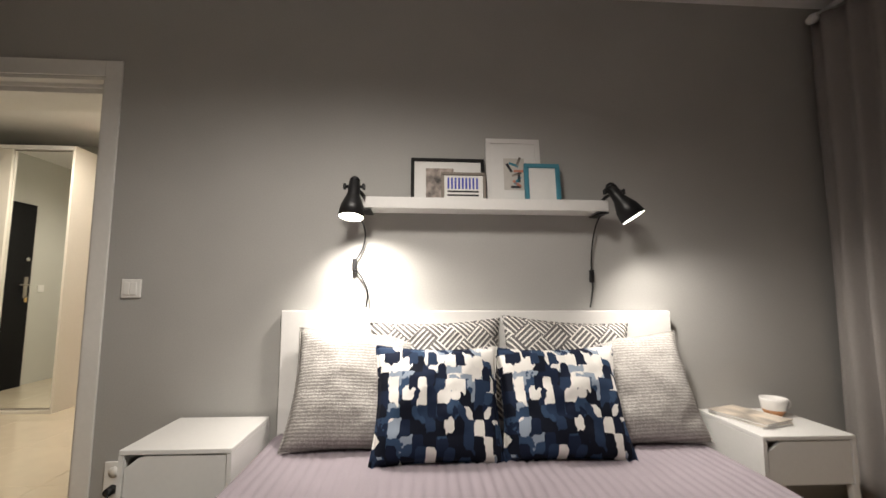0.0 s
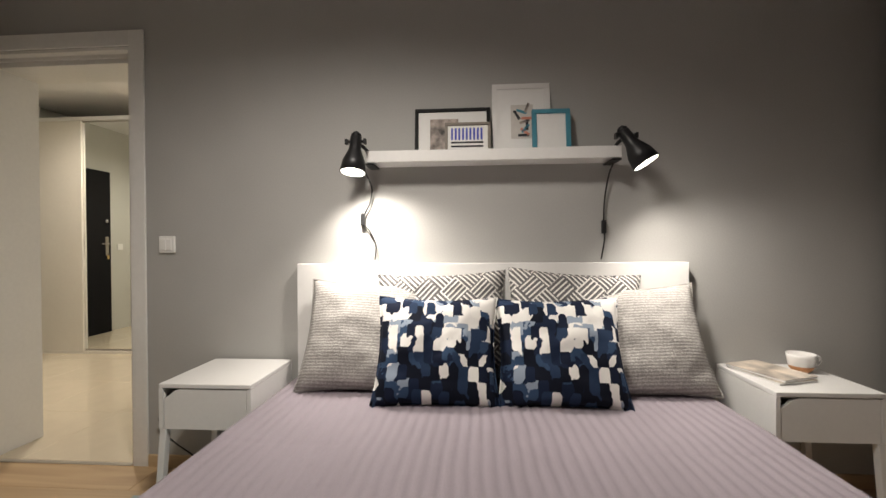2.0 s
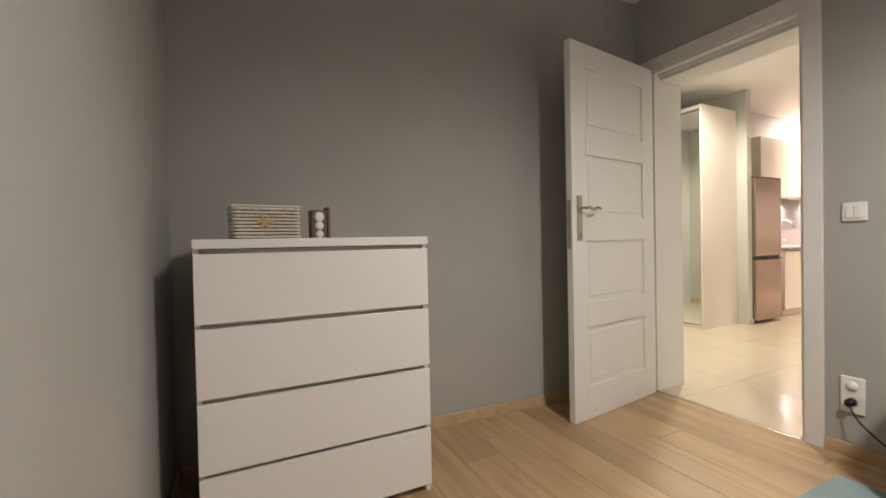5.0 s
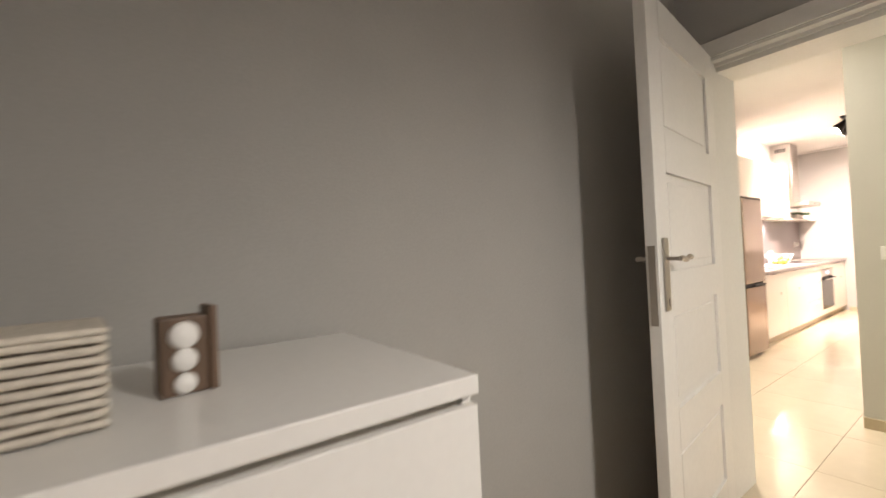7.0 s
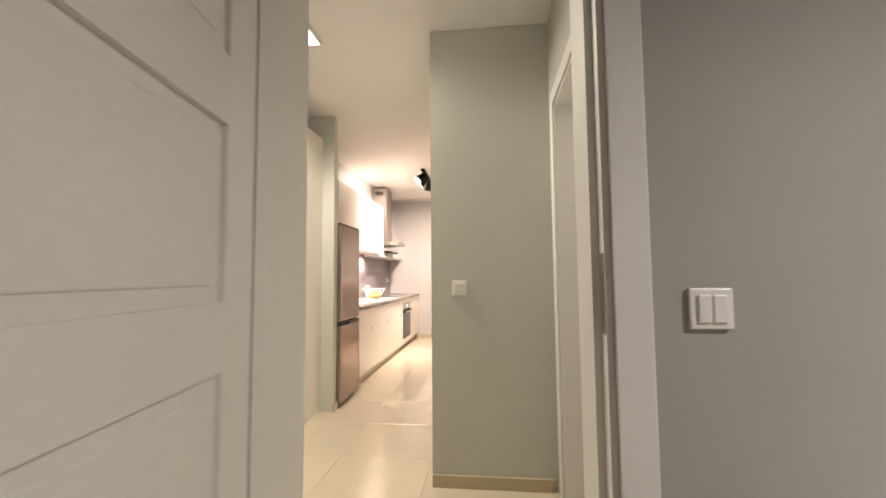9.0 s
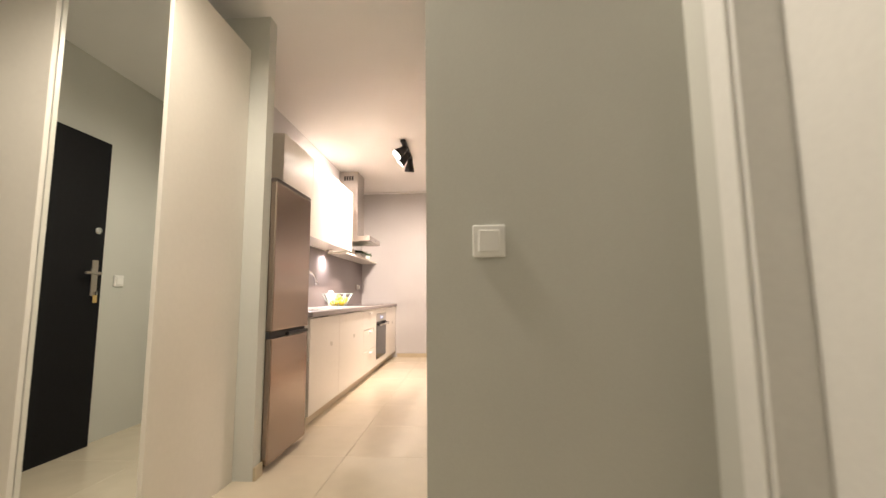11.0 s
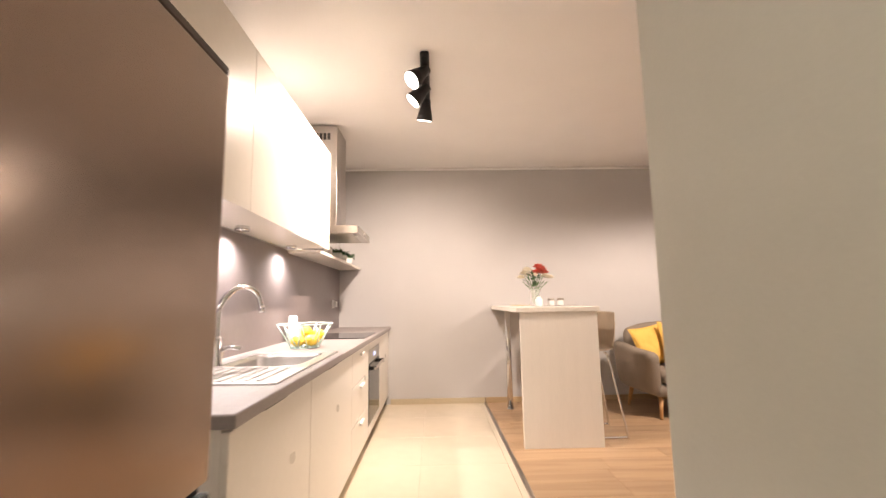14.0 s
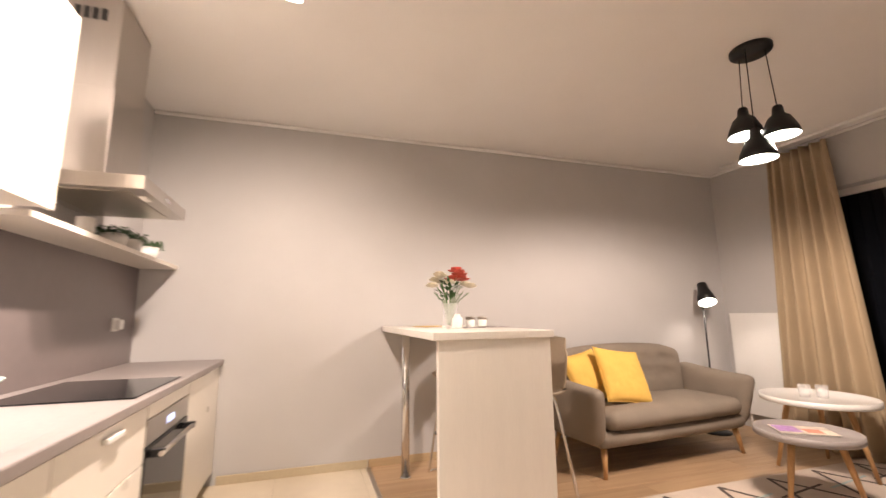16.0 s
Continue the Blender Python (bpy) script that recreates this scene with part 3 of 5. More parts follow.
fixed("wall_kitchen", boxed((-4.1, 2.745, 0), (-3.95, 7.166, H)), LIVPAINT, "light grey kitchen wall")
fixed("wall_far", boxed((-4.1, 7.166, 0), (1.81, 7.32, H)), LIVPAINT, "light grey living room wall behind the sofa")
wy2, wy3 = 3.9, 6.2
bm = boxed((1.53, wy3, 0), (1.78, 7.166, H))
box(bm, (1.53, 3.22, 0), (1.78, wy2, H)), box(bm, (1.53, wy2, 2.22), (1.78, wy3, H))
fixed("wall_living_east", bm, LIVPAINT, "light grey wall with the balcony window")
fixed("wall_living_south", boxed((XE + 0.15, 3.22, 0), (1.81, 3.37, H)), LIVPAINT, "plain light grey living room wall")
fixed("ceiling_hall", boxed((-5.0, 0.272, HH), (XE + 0.2, 3.369, H + 0.12)), CEIL, "white painted hall ceiling", "ceiling")
fixed("ceiling_living", boxed((-5.0, 3.37, H), (1.85, 7.4, H + 0.12)), CEIL, "white painted ceiling of kitchen and living room", "ceiling")
cv = bmesh.new()
box(cv, (-3.95, 7.135, H - 0.03), (1.53, 7.164, H - 0.001), 0.012, 2), box(cv, (1.501, 3.38, H - 0.03), (1.529, 7.13, H - 0.001), 0.012, 2)
fixed("cornice", cv, CEIL, "narrow white cornice under the ceiling", "cornice")
window("window_2", 1.69, wy2, wy3, 0.03, 2.22, "white framed balcony window, dark with night")
skirting("baseboard_living", [(1.50, 7.165, -2.31, 7.165)], OAKTRIM, "light oak skirting board")
skirting("baseboard_kitchen", [(-2.315, 7.165, -3.36, 7.165)], TILETRIM, "cream tile skirting")
skirting("baseboard_hall", [(GW, 1.474 - 0.014, XE - 0.02, 1.474 - 0.014), (GW - 0.001, 3.36, GW - 0.001, 1.465), (D0 - 0.08, DT + 0.031, XW, DT + 0.031)], TILETRIM, "tan skirting along the hall walls", 0.08)
skirting("baseboard_pillar", [(-3.359, 2.745, -3.359, 2.66)], TILETRIM, "tan skirting round the wall end", 0.08)

# ---- bedroom things ----
bed = thing("bed", (0, -1.05, 0), "white double bed with a flat high headboard against the wall", "bed")
part("headboard", boxed((-0.885, 1.005, 0.0), (0.885, 1.045, 1.005), 0.003), WHITE, bed)
part("side_rail", boxed((-0.885, -1.02, 0.02), (-0.845, 1.004, 0.36), 0.003), WHITE, bed)
part("side_rail", boxed((0.845, -1.02, 0.02), (0.885, 1.004, 0.36), 0.003), WHITE, bed)
part("footboard", boxed((-0.885, -1.06, 0.0), (0.885, -1.021, 0.36), 0.003), WHITE, bed)
part("mattress", boxed((-0.83, -1.01, 0.2), (0.83, 0.99, 0.465), 0.04, 3), PAPER, bed)


def quilt():
    """A channel-stitched cover: ribs along the bed on its top, drawn down over the sides."""
    bm = bmesh.new()
    xs, ys = 320, 150
    half, drop = 0.865, 0.24
    wide = 2 * (half + drop)
    grid = []
    for j in range(ys + 1):
        y = 1.0 - 2.09 * j / ys
        row = []
        for i in range(xs + 1):
            s = -wide / 2 + wide * i / xs
            over = max(0.0, abs(s) - half)
            sway = s + 0.010 * noise.noise(Vector((s * 2.0, y * 3.0, 7.0))) + 0.004 * noise.noise(Vector((s * 9, y * 11, 3.0)))
            rib = abs(math.sin(math.pi * sway / 0.037)) ** 0.55
            bend = y + 0.03 * noise.noise(Vector((s * 2.5, 1.0, 9.0))) + 0.012 * noise.noise(Vector((s * 11, 4.0, 9.0)))
            cross = min(1.0, min(abs(bend - c) for c in (0.35, -0.25, -0.85)) / 0.012)
            puff = 0.010 * rib * (0.25 + 0.75 * cross) * (0.75 + 0.5 * noise.noise(Vector((s * 1.6, y * 1.3, 12.0))))
            puff += 0.005 * noise.noise(Vector((s * 3, y * 2.2, 0.4))) + 0.002 * noise.noise(Vector((s * 12, y * 9, 2.0)))
            r = 0.03
            if over <= 0:
                x, z = s, 0.478 + puff
            else:
                a = min(over / r, math.pi / 2)
                x = math.copysign(half + r * math.sin(a) + puff, s)
                z = 0.478 - r * (1 - math.cos(a)) - max(0.0, over - r * math.pi / 2)
            end = max(0.0, -y - 1.05)
            row.append(bm.verts.new((x, y, z - end * 1.2)))
        grid.append(row)
    for a, b in zip(grid, grid[1:]):
        for i in range(xs):
            bm.faces.new((a[i], a[i + 1], b[i + 1], b[i])).smooth = True
    ext = bmesh.ops.extrude_face_region(bm, geom=bm.faces[:])
    for v in ext["geom"]:
        if isinstance(v, bmesh.types.BMVert):
            v.co.z -= 0.008
            v.co.x *= 0.995
    return bm


tagged(part("bedspread", quilt(), LILAC, None, "", Matrix.Translation((0, -1.05, 0))), "dusty lilac channel-quilted bedspread pulled over the bed", "bedspread")


def pillow(name, w, h, t, mat, place, lean, turn, roll, label, seed, pinch=0.09, piping=None):
    m = pose(*place, 0, 0, turn) @ pose(0, 0, 0, lean, 0, 0) @ pose(0, h / 2, 0, 0, 0, 0) @ pose(0, 0, 0, 0, 0, roll)
    ob = tagged(part(name, cushion(w, h, t, seed, 0.012, pinch), mat, None, "", m), label, "pillow", "pillows on the bed")
    part("piping", seam(w, h, pinch), piping or mat, ob)
    return ob


pillow("cushion", 0.58, 0.43, 0.15, PARQUET, (-0.20, -0.15, 0.545), 76, 0, 2, "grey and white parquet-line cushion against the headboard", 1)
pillow("cushion", 0.58, 0.43, 0.15, PARQUET, (0.37, -0.15, 0.55), 76, 0, -4, "grey and white parquet-line cushion against the headboard", 2)
pillow("pillow", 0.54, 0.49, 0.20, CRINKLE, (-0.52, -0.26, 0.475), 66, 5, -3, "large grey crinkled pillow leaning on the headboard", 3)
pillow("pillow", 0.56, 0.47, 0.20, CRINKLE, (0.60, -0.26, 0.475), 64, -5, 4, "large grey crinkled pillow leaning on the headboard", 4)
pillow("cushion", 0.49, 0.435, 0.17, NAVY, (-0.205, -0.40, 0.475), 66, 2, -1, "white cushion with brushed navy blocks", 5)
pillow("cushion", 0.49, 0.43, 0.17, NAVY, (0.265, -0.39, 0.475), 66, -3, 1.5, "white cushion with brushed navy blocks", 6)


def nightstand(x0, y0, label):
    """A one-drawer bedside table with splayed legs and a notched drawer front."""
    s = thing("nightstand", (x0, y0, 0), label, "nightstand", "nightstands beside the bed")
    w, d, z0, z1 = 0.375, 0.37, 0.37, 0.55
    part("top", boxed((0, 0, z1 - 0.018), (w, d, z1), 0.003), WHITE, s)
    part("side_panel", boxed((0, 0.0, z0), (0.016, d, z1 - 0.0185)), WHITE, s)
    part("side_panel", boxed((w - 0.016, 0.0, z0), (w, d, z1 - 0.0185)), WHITE, s)
    part("back_panel", boxed((0.0165, d - 0.012, z0), (w - 0.0165, d, z1 - 0.0185)), WHITE, s)
    part("bottom_panel", boxed((0.0165, 0.02, z0), (w - 0.0165, d - 0.0125, z0 + 0.012)), WHITE, s)
    bm = bmesh.new()
    out = [(0.02, z0), (w - 0.02, z0), (w - 0.02, z1 - 0.022), (0.085, z1 - 0.022), (0.06, z1 - 0.03), (0.04, z1 - 0.048), (0.02, z1 - 0.06)]
    f = bm.faces.new([bm.verts.new((x, 0.004, z)) for x, z in out])
    ext = bmesh.ops.extrude_face_region(bm, geom=[f])
    for v in ext["geom"]:
        if isinstance(v, bmesh.types.BMVert):
            v.co.y += 0.014
    part("drawer_front", bm, WHITE, s)
    for lx, ly, sx, sy in ((0.014, 0.016, -0.022, -0.012), (w - 0.014, 0.016, 0.022, -0.012), (0.014, d - 0.016, -0.022, 0.004), (w - 0.014, d - 0.016, 0.022, 0.004)):
        b = boxed((-0.014, -0.014, 0), (0.014, 0.014, z0 - 0.0005), 0.003)
        for v in b.verts:
            k = 1 - v.co.z / z0
            v.co.x += lx + sx * k
            v.co.y += ly + sy * k
        part("leg", b, WHITE, s)
    return s


nightstand(-1.30, -0.39, "white one-drawer bedside table, empty top, splayed legs")
nightstand(1.02, -0.372, "white one-drawer bedside table holding a cup")

cup = thing("coffee_cup", (1.30, -0.11, 0.551), "wide white ceramic cup with a bare clay foot", "cup", m=Matrix.Translation((1.30, -0.11, 0.551)) @ Matrix.Scale(0.87, 4))
part("bowl", lathe([(0.0, 0.012), (0.040, 0.012), (0.052, 0.03), (0.058, 0.07), (0.060, 0.085), (0.057, 0.085), (0.052, 0.05), (0.035, 0.02), (0, 0.018)]), CERAMIC, cup)
part("foot", lathe([(0, 0), (0.034, 0), (0.046, 0.016), (0.0515, 0.029), (0.0, 0.029)]), TERRA, cup, "unglazed clay foot")
part("handle", tube(smooth_path([(0.055, 0, 0.07), (0.08, 0, 0.07), (0.088, 0, 0.05), (0.075, 0, 0.032), (0.052, 0, 0.03)]), 0.006), CERAMIC, cup)
part("coffee", lathe([(0, 0.06), (0.052, 0.06), (0.052, 0.062), (0, 0.062)]), TERRA, cup)
for k, (dz, turn) in enumerate(((0, 14), (0.011, 20))):
    mg = thing("magazine", (1.14, -0.16, 0.551 + dz), "patterned magazine lying on the bedside table", "magazine", m=pose(1.14, -0.16, 0.551 + dz, 0, 0, turn))
    part("pages", boxed((-0.085, -0.12, 0), (0.085, 0.12, 0.008), 0.001), PAPER, mg)
    part("cover", boxed((-0.087, -0.122, 0.0082), (0.087, 0.122, 0.0098)), MAGAZINE, mg)

shelf = thing("picture_ledge", (0.02, 0, 1.455), "long white picture ledge fixed to the wall", "shelf")
part("board", boxed((-0.55, -0.115, 0), (0.55, -0.0, 0.014), 0.002), WHITE, shelf)
part("lip", boxed((-0.55, -0.127, 0.0), (0.55, -0.1155, 0.05), 0.002), WHITE, shelf)
part("back_strip", boxed((-0.55, -0.012, 0.0145), (0.55, 0.0, 0.05), 0.002), WHITE, shelf)


def picture(name, x, y, w, h, border, mat, label, art, lean=7, mount=PAPER, depth=0.016):
    p = thing(name, (x, y, 1.47), label, "picture frame", "pictures on the ledge", pose(x, y, 1.47, -lean, 0, 0))
    fr = boxed((0, 0, 0), (w, depth, border), 0.002)
    box(fr, (0, 0, h - border), (w, depth, h), 0.002), box(fr, (0, 0, border), (border, depth, h - border), 0.0), box(fr, (w - border, 0, border), (w, depth, h - border), 0.0)
    part("frame", fr, mat, p)
    part("mount", boxed((border, 0.007, border), (w - border, 0.012, h - border)), mount, p)
    for lo, hi, mm in art:
        part("print", boxed((lo[0], 0.0055, lo[1]), (hi[0], 0.0068, hi[1])), mm, p)
    return p


picture("framed_picture", -0.325, -0.052, 0.345, 0.25, 0.016, MATTBLACK, "black framed photograph with a white mount", [((0.07, 0.05), (0.20, 0.20), PHOTO)])
wf = picture("framed_picture", 0.03, -0.048, 0.262, 0.36, 0.024, WHITE, "tall white framed abstract print with coloured strokes", [((0.085, 0.10), (0.185, 0.26), material("pale_print_paper", (0.6, 0.57, 0.53), 0.8))])
rnd = random.Random(5)
for k, c in enumerate((INK, PINK, TEAL, INK, PHOTO, PINK, INK, TEAL, PHOTO)):
    b = boxed((-0.024, 0.0035, -0.006), (0.024, 0.005, 0.006))
    a = pose(0.11 + 0.05 * rnd.random(), 0, 0.115 + 0.016 * k, 0, (0, 40, -50, 90, -20, 0, 60, 20, -70)[k], 0)
    part("stroke", b, c, wf, m=a)
sm = picture("framed_picture", -0.185, -0.088, 0.205, 0.17, 0.013, material("grey_wood_frame", (0.20, 0.17, 0.14), 0.6), "small grey framed print with blue and black bars", [])
for k in range(9):
    part("bar", boxed((0.028 + 0.0165 * k, 0.0055, 0.090), (0.037 + 0.0165 * k, 0.0068, 0.145)), BLUEINK, sm)
for k in range(4):
    part("bar", boxed((0.028, 0.0055, 0.02 + 0.018 * k), (0.172, 0.0068, 0.028 + 0.018 * k)), INK, sm)
picture("framed_picture", 0.205, -0.078, 0.168, 0.225, 0.02, TEAL, "teal framed blank white picture", [])


def clip_lamp(place, aim, label, cord, cordx):
    """A clamp spotlight with a bell shade, its cord and an inline switch."""
    s = thing("clamp_lamp", place, label, "lamp", "clamp lamps on the ledge")
    z = (Vector(place) - Vector(aim)).normalized()
    q = z.to_track_quat("Z", "Y").to_matrix().to_4x4()
    sh = lathe([(0.020, 0.115), (0.024, 0.112), (0.026, 0.055), (0.034, 0.035), (0.048, 0.0), (0.055, -0.05), (0.052, -0.05), (0.046, 0.0), (0.032, 0.03), (0.02, 0.05)], tilt=q)
    bmesh.ops.delete(sh, geom=[f for f in sh.faces if len(f.verts) > 4], context="FACES_ONLY")
    shade = part("shade", sh, BLACK, s, "black metal bell shade")
    # added inner skin that glows itself, imitating the bulb-lit inside of the shade
    part("glowing_lining", lathe([(0.018, 0.048), (0.030, 0.028), (0.044, -0.002), (0.0505, -0.048), (0.0500, -0.048), (0.0435, -0.002), (0.0295, 0.027), (0.017, 0.047)], tilt=q), LAMPGLOW, shade)
    part("cap", lathe([(0, 0.135), (0.012, 0.134), (0.022, 0.122), (0.022, 0.112), (0, 0.112)], tilt=q), BLACK, s)
    part("bulb", lathe([(0.0, -0.036), (0.02, -0.034), (0.029, -0.015), (0.022, 0.01), (0.012, 0.03), (0, 0.03)], tilt=q), BULB, s)
    k = q @ Vector((0, 0, 0.09))
    part("knob", tube([k + Vector((-0.04, 0, 0)), k + Vector((0.04, 0, 0))], 0.006), BLACK, s)
    for e in (-1, 1):
        part("wing_nut", boxed((k.x + e * 0.04 - 0.006, k.y - 0.012, k.z - 0.012), (k.x + e * 0.04 + 0.006, k.y + 0.012, k.z + 0.012), 0.003), BLACK, s)
    end = Vector((cordx * 0.97 - place[0], -0.07 - place[1], 1.485 - place[2]))
    part("arm", tube([k, (k + end) / 2 + Vector((0, 0, 0.01)), end], 0.008), BLACK, s)
    part("clamp", boxed((end.x - 0.02, end.y - 0.075, end.z - 0.045), (end.x + 0.02, end.y + 0.05, end.z - 0.037), 0.002), BLACK, s)
    pts = [Vector(c) - Vector(place) for c in cord]
    c = part("cord", tube(smooth_path(pts), 0.0035, 8), BLACK, s, "thin black cord")
    mid = pts[len(pts) // 2]
    part("inline_switch", boxed((mid.x - 0.010, mid.y - 0.009, mid.z - 0.03), (mid.x + 0.010, mid.y + 0.009, mid.z + 0.03), 0.004), BLACK, c)
    return s


clip_lamp((-0.565, -0.20, 1.445), (-0.585, -0.29, 1.0), "black metal clamp lamp lit above the bed", [(-0.545, -0.10, 1.42), (-0.53, -0.03, 1.36), (-0.54, -0.02, 1.29), (-0.575, -0.02, 1.21), (-0.54, -0.02, 1.15), (-0.515, -0.02, 1.09), (-0.52, -0.02, 1.02)], -0.53)
clip_lamp((0.605, -0.22, 1.45), (0.86, -0.34, 1.0), "black metal clamp lamp lit above the bed", [(0.56, -0.09, 1.46), (0.545, -0.04, 1.40), (0.53, -0.02, 1.28), (0.527, -0.02, 1.165), (0.53, -0.02, 1.11), (0.515, -0.02, 1.02)], 0.56)

switch((-1.55, -0.0005, 1.10), 0, "white double light switch on the bedroom wall", 2)
oc = thing("wall_socket", (-1.56, -0.0005, 0.29), "white double wall socket with a black plug", "socket")
part("frame", boxed((-0.041, -0.012, -0.08), (0.041, 0, 0.08), 0.004), PLASTIC, oc)
part("socket", lathe([(0.0, 0), (0.022, 0), (0.022, 0.004), (0.0, 0.004)], (0, -0.0125, 0.04), tilt=pose(0, 0, 0, 90)), PLASTIC, oc)
part("plug", lathe([(0, 0), (0.019, 0), (0.016, 0.035), (0, 0.037)], (0, -0.0125, -0.03), tilt=pose(0, 0, 0, 90)), BLACK, oc, "black plug")
part("cord", tube(smooth_path([(0, -0.045, -0.035), (0.05, -0.07, -0.1), (0.15, -0.05, -0.19), (0.30, -0.06, -0.27), (0.5, -0.05, -0.284), (0.66, -0.04, -0.284)]), 0.0035, 8), BLACK, oc)


def curtain(name, m, w, h, folds, depth, mat, label, seed, gather=1.0):
    c = thing(name, (0, 0, 0), label, "curtain", m=m)
    part("cloth", drape(w, h, folds, depth, seed, gather), mat, c)
    return c


curtain("curtain", pose(1.70, -0.52, 0.015, 0, 0, 90), 0.95, 2.44, 8, 0.035, GREYLINEN, "grey-beige linen curtain hanging to the floor", 3)
rod = thing("curtain_rod", (1.70, -1.2, 2.475), "white curtain rod with a round finial on a wall bracket", "curtain rod")
part("pole", tube([(0, -1.4, 0), (0, 1.12, 0)], 0.012, 14), WHITE, rod)
part("finial", lathe([(0, -0.03), (0.018, -0.026), (0.026, 0), (0.018, 0.026), (0, 0.03)], (0, 1.135, 0), tilt=pose(0, 0, 0, 90)), WHITE, rod)
part("bracket", tube([(0, 1.06, 0), (0.06, 1.06, 0.0), (0.149, 1.06, 0.0)], 0.01), WHITE, rod)

tagged(part("bedside_rug", boxed((-0.33, -0.72, 0.0), (0.33, 0.72, 0.014), 0.006), TEALRUG, None, "", Matrix.Translation((-1.19, -0.98, 0.012))), "pale teal rug on the floor beside the bed", "rug")

chest = thing("chest_of_drawers", (-2.785, -2.575, 0), "white four-drawer chest with a thick flat top", "chest", m=pose(-2.755, -2.555, 0, 0, 0, 0) @ Matrix.Diagonal((1, 1, 1.022, 1)))
cd = 0.54
part("top", boxed((0, 0, 0.975), (cd, 0.80, 1.005), 0.002), WHITE, chest)
part("side_panel", boxed((0.01, 0, 0), (cd - 0.022, 0.018, 0.9745), 0.001), WHITE, chest)
part("side_panel", boxed((0.01, 0.782, 0), (cd - 0.022, 0.80, 0.9745), 0.001), WHITE, chest)
part("back_panel", boxed((0.0, 0.0, 0.05), (0.0095, 0.8, 0.97)), WHITE, chest)
part("plinth", boxed((0.03, 0.0185, 0.0), (cd - 0.06, 0.7815, 0.06)), WHITE, chest)
part("inner_body", boxed((0.0105, 0.019, 0.062), (cd - 0.034, 0.781, 0.972)), CREAM, chest)
for k in range(4):
    z = 0.045 + 0.2325 * k
    part("drawer", boxed((cd - 0.02, 0.002, z), (cd - 0.002, 0.798, z + 0.217), 0.002), WHITE, chest)
bk = thing("wicker_box", (-2.50, -2.33, 1.0275), "whitewashed wicker box with a straw bow", "box", m=pose(-2.41, -2.335, 1.0275, 0, 0, 6))
part("liner", boxed((-0.065, -0.105, 0.004), (0.065, 0.105, 0.112)), WICKERDARK, bk)
for k in range(9):
    bmw = bmesh.new()
    loop = []
    for a in range(49):
        s = a / 48 * 4
        e, f = divmod(s, 1)
        x, y = ((-0.069 + 0.138 * f, -0.11), (0.069, -0.11 + 0.22 * f), (0.069 - 0.138 * f, 0.11), (-0.069, 0.11 - 0.22 * f), (-0.069, -0.11))[int(e)]
        w = 0.003 * math.sin(a * 1.9 + 3.1 * k)
        loop.append((x + (w if int(e) in (1, 3) else 0), y + (w if int(e) in (0, 2) else 0), 0.008 + 0.0125 * k))
    part("wicker_strand", tube(loop, 0.0052, 6), RATTAN, bk)
part("rim", boxed((-0.076, -0.117, 0.113), (0.076, 0.117, 0.122), 0.004), RATTAN, bk)
for a in (0, 60, 120):
    part("bow", boxed((0.0765, -0.028, -0.004), (0.080, 0.028, 0.004), 0.001), GOLD, bk, "straw bow", m=pose(0, -0.01, 0.062, a, 0, 0))
hd = thing("candle_holder", (-2.47, -2.105, 1.0275), "brown wooden candle holder with white round openings", "candle holder", m=pose(-2.46, -2.13, 1.0275, 0, 0, 8))
part("block", boxed((-0.022, -0.034, 0), (0.022, 0.03, 0.115), 0.004), BROWNWOOD, hd)
part("slab", boxed((-0.03, 0.0305, 0), (0.026, 0.042, 0.128), 0.003), BROWNWOOD, hd)
for z, r in ((0.088, 0.021), (0.052, 0.018), (0.018, 0.016)):
    part("stone", lathe([(0, -0.004), (r * 0.8, -0.003), (r, 0.002), (r * 0.8, 0.008), (0, 0.01)], (0.0225, -0.003, z), tilt=pose(0, 0, 0, 0, 90, 0)), CERAMIC, hd, "white pebble")

# ---- hall things ----
wd = thing("sliding_wardrobe", (XW, 2.026, 0), "tall white wardrobe with a mirrored sliding door", "wardrobe")
ww, wh = -3.468 - XW, 2.42
part("side_panel", boxed((ww - 0.02, 0.0, 0.0), (ww, 0.632, wh), 0.001), CREAM, wd)
part("body", boxed((0.005, 0.07, 0.0), (ww - 0.021, 0.63, wh)), CREAM, wd)
part("plinth", boxed((0.005, 0.005, 0.0), (ww - 0.021, 0.069, 0.035)), CREAM, wd)
part("track", boxed((0.005, 0.005, wh - 0.035), (ww - 0.021, 0.069, wh)), WHITE, wd)
mx0, mx1 = ww - 0.57, ww - 0.03
md = part("mirror_door", boxed((mx0, 0.041, 0.037), (mx1, 0.06, wh - 0.037)), STEEL, wd)
part("mirror", boxed((mx0 + 0.006, 0.036, 0.055), (mx1 - 0.012, 0.0405, wh - 0.05)), MIRROR, md, "clear mirror glass")
part("edge_strip", boxed((mx1 - 0.0115, 0.028, 0.037), (mx1 + 0.008, 0.0405, wh - 0.037), 0.002), STEEL, md)
part("sliding_door", boxed((0.006, 0.010, 0.037), (mx0 + 0.012, 0.034, wh - 0.037), 0.002), CREAM, wd)
ed = tagged(thing("door_3", (XW + 0.001, 0.99, 0.01), "black steel entrance door, closed", "door"), kind="structure")
part("leaf", boxed((0, 0, 0), (0.05, 0.90, 2.05), 0.004), BLACKDOOR, ed)
hp = part("handle_plate", boxed((0.0505, 0.04, 0.98), (0.058, 0.085, 1.22), 0.003), NICKEL, ed, "satin nickel handle plate")
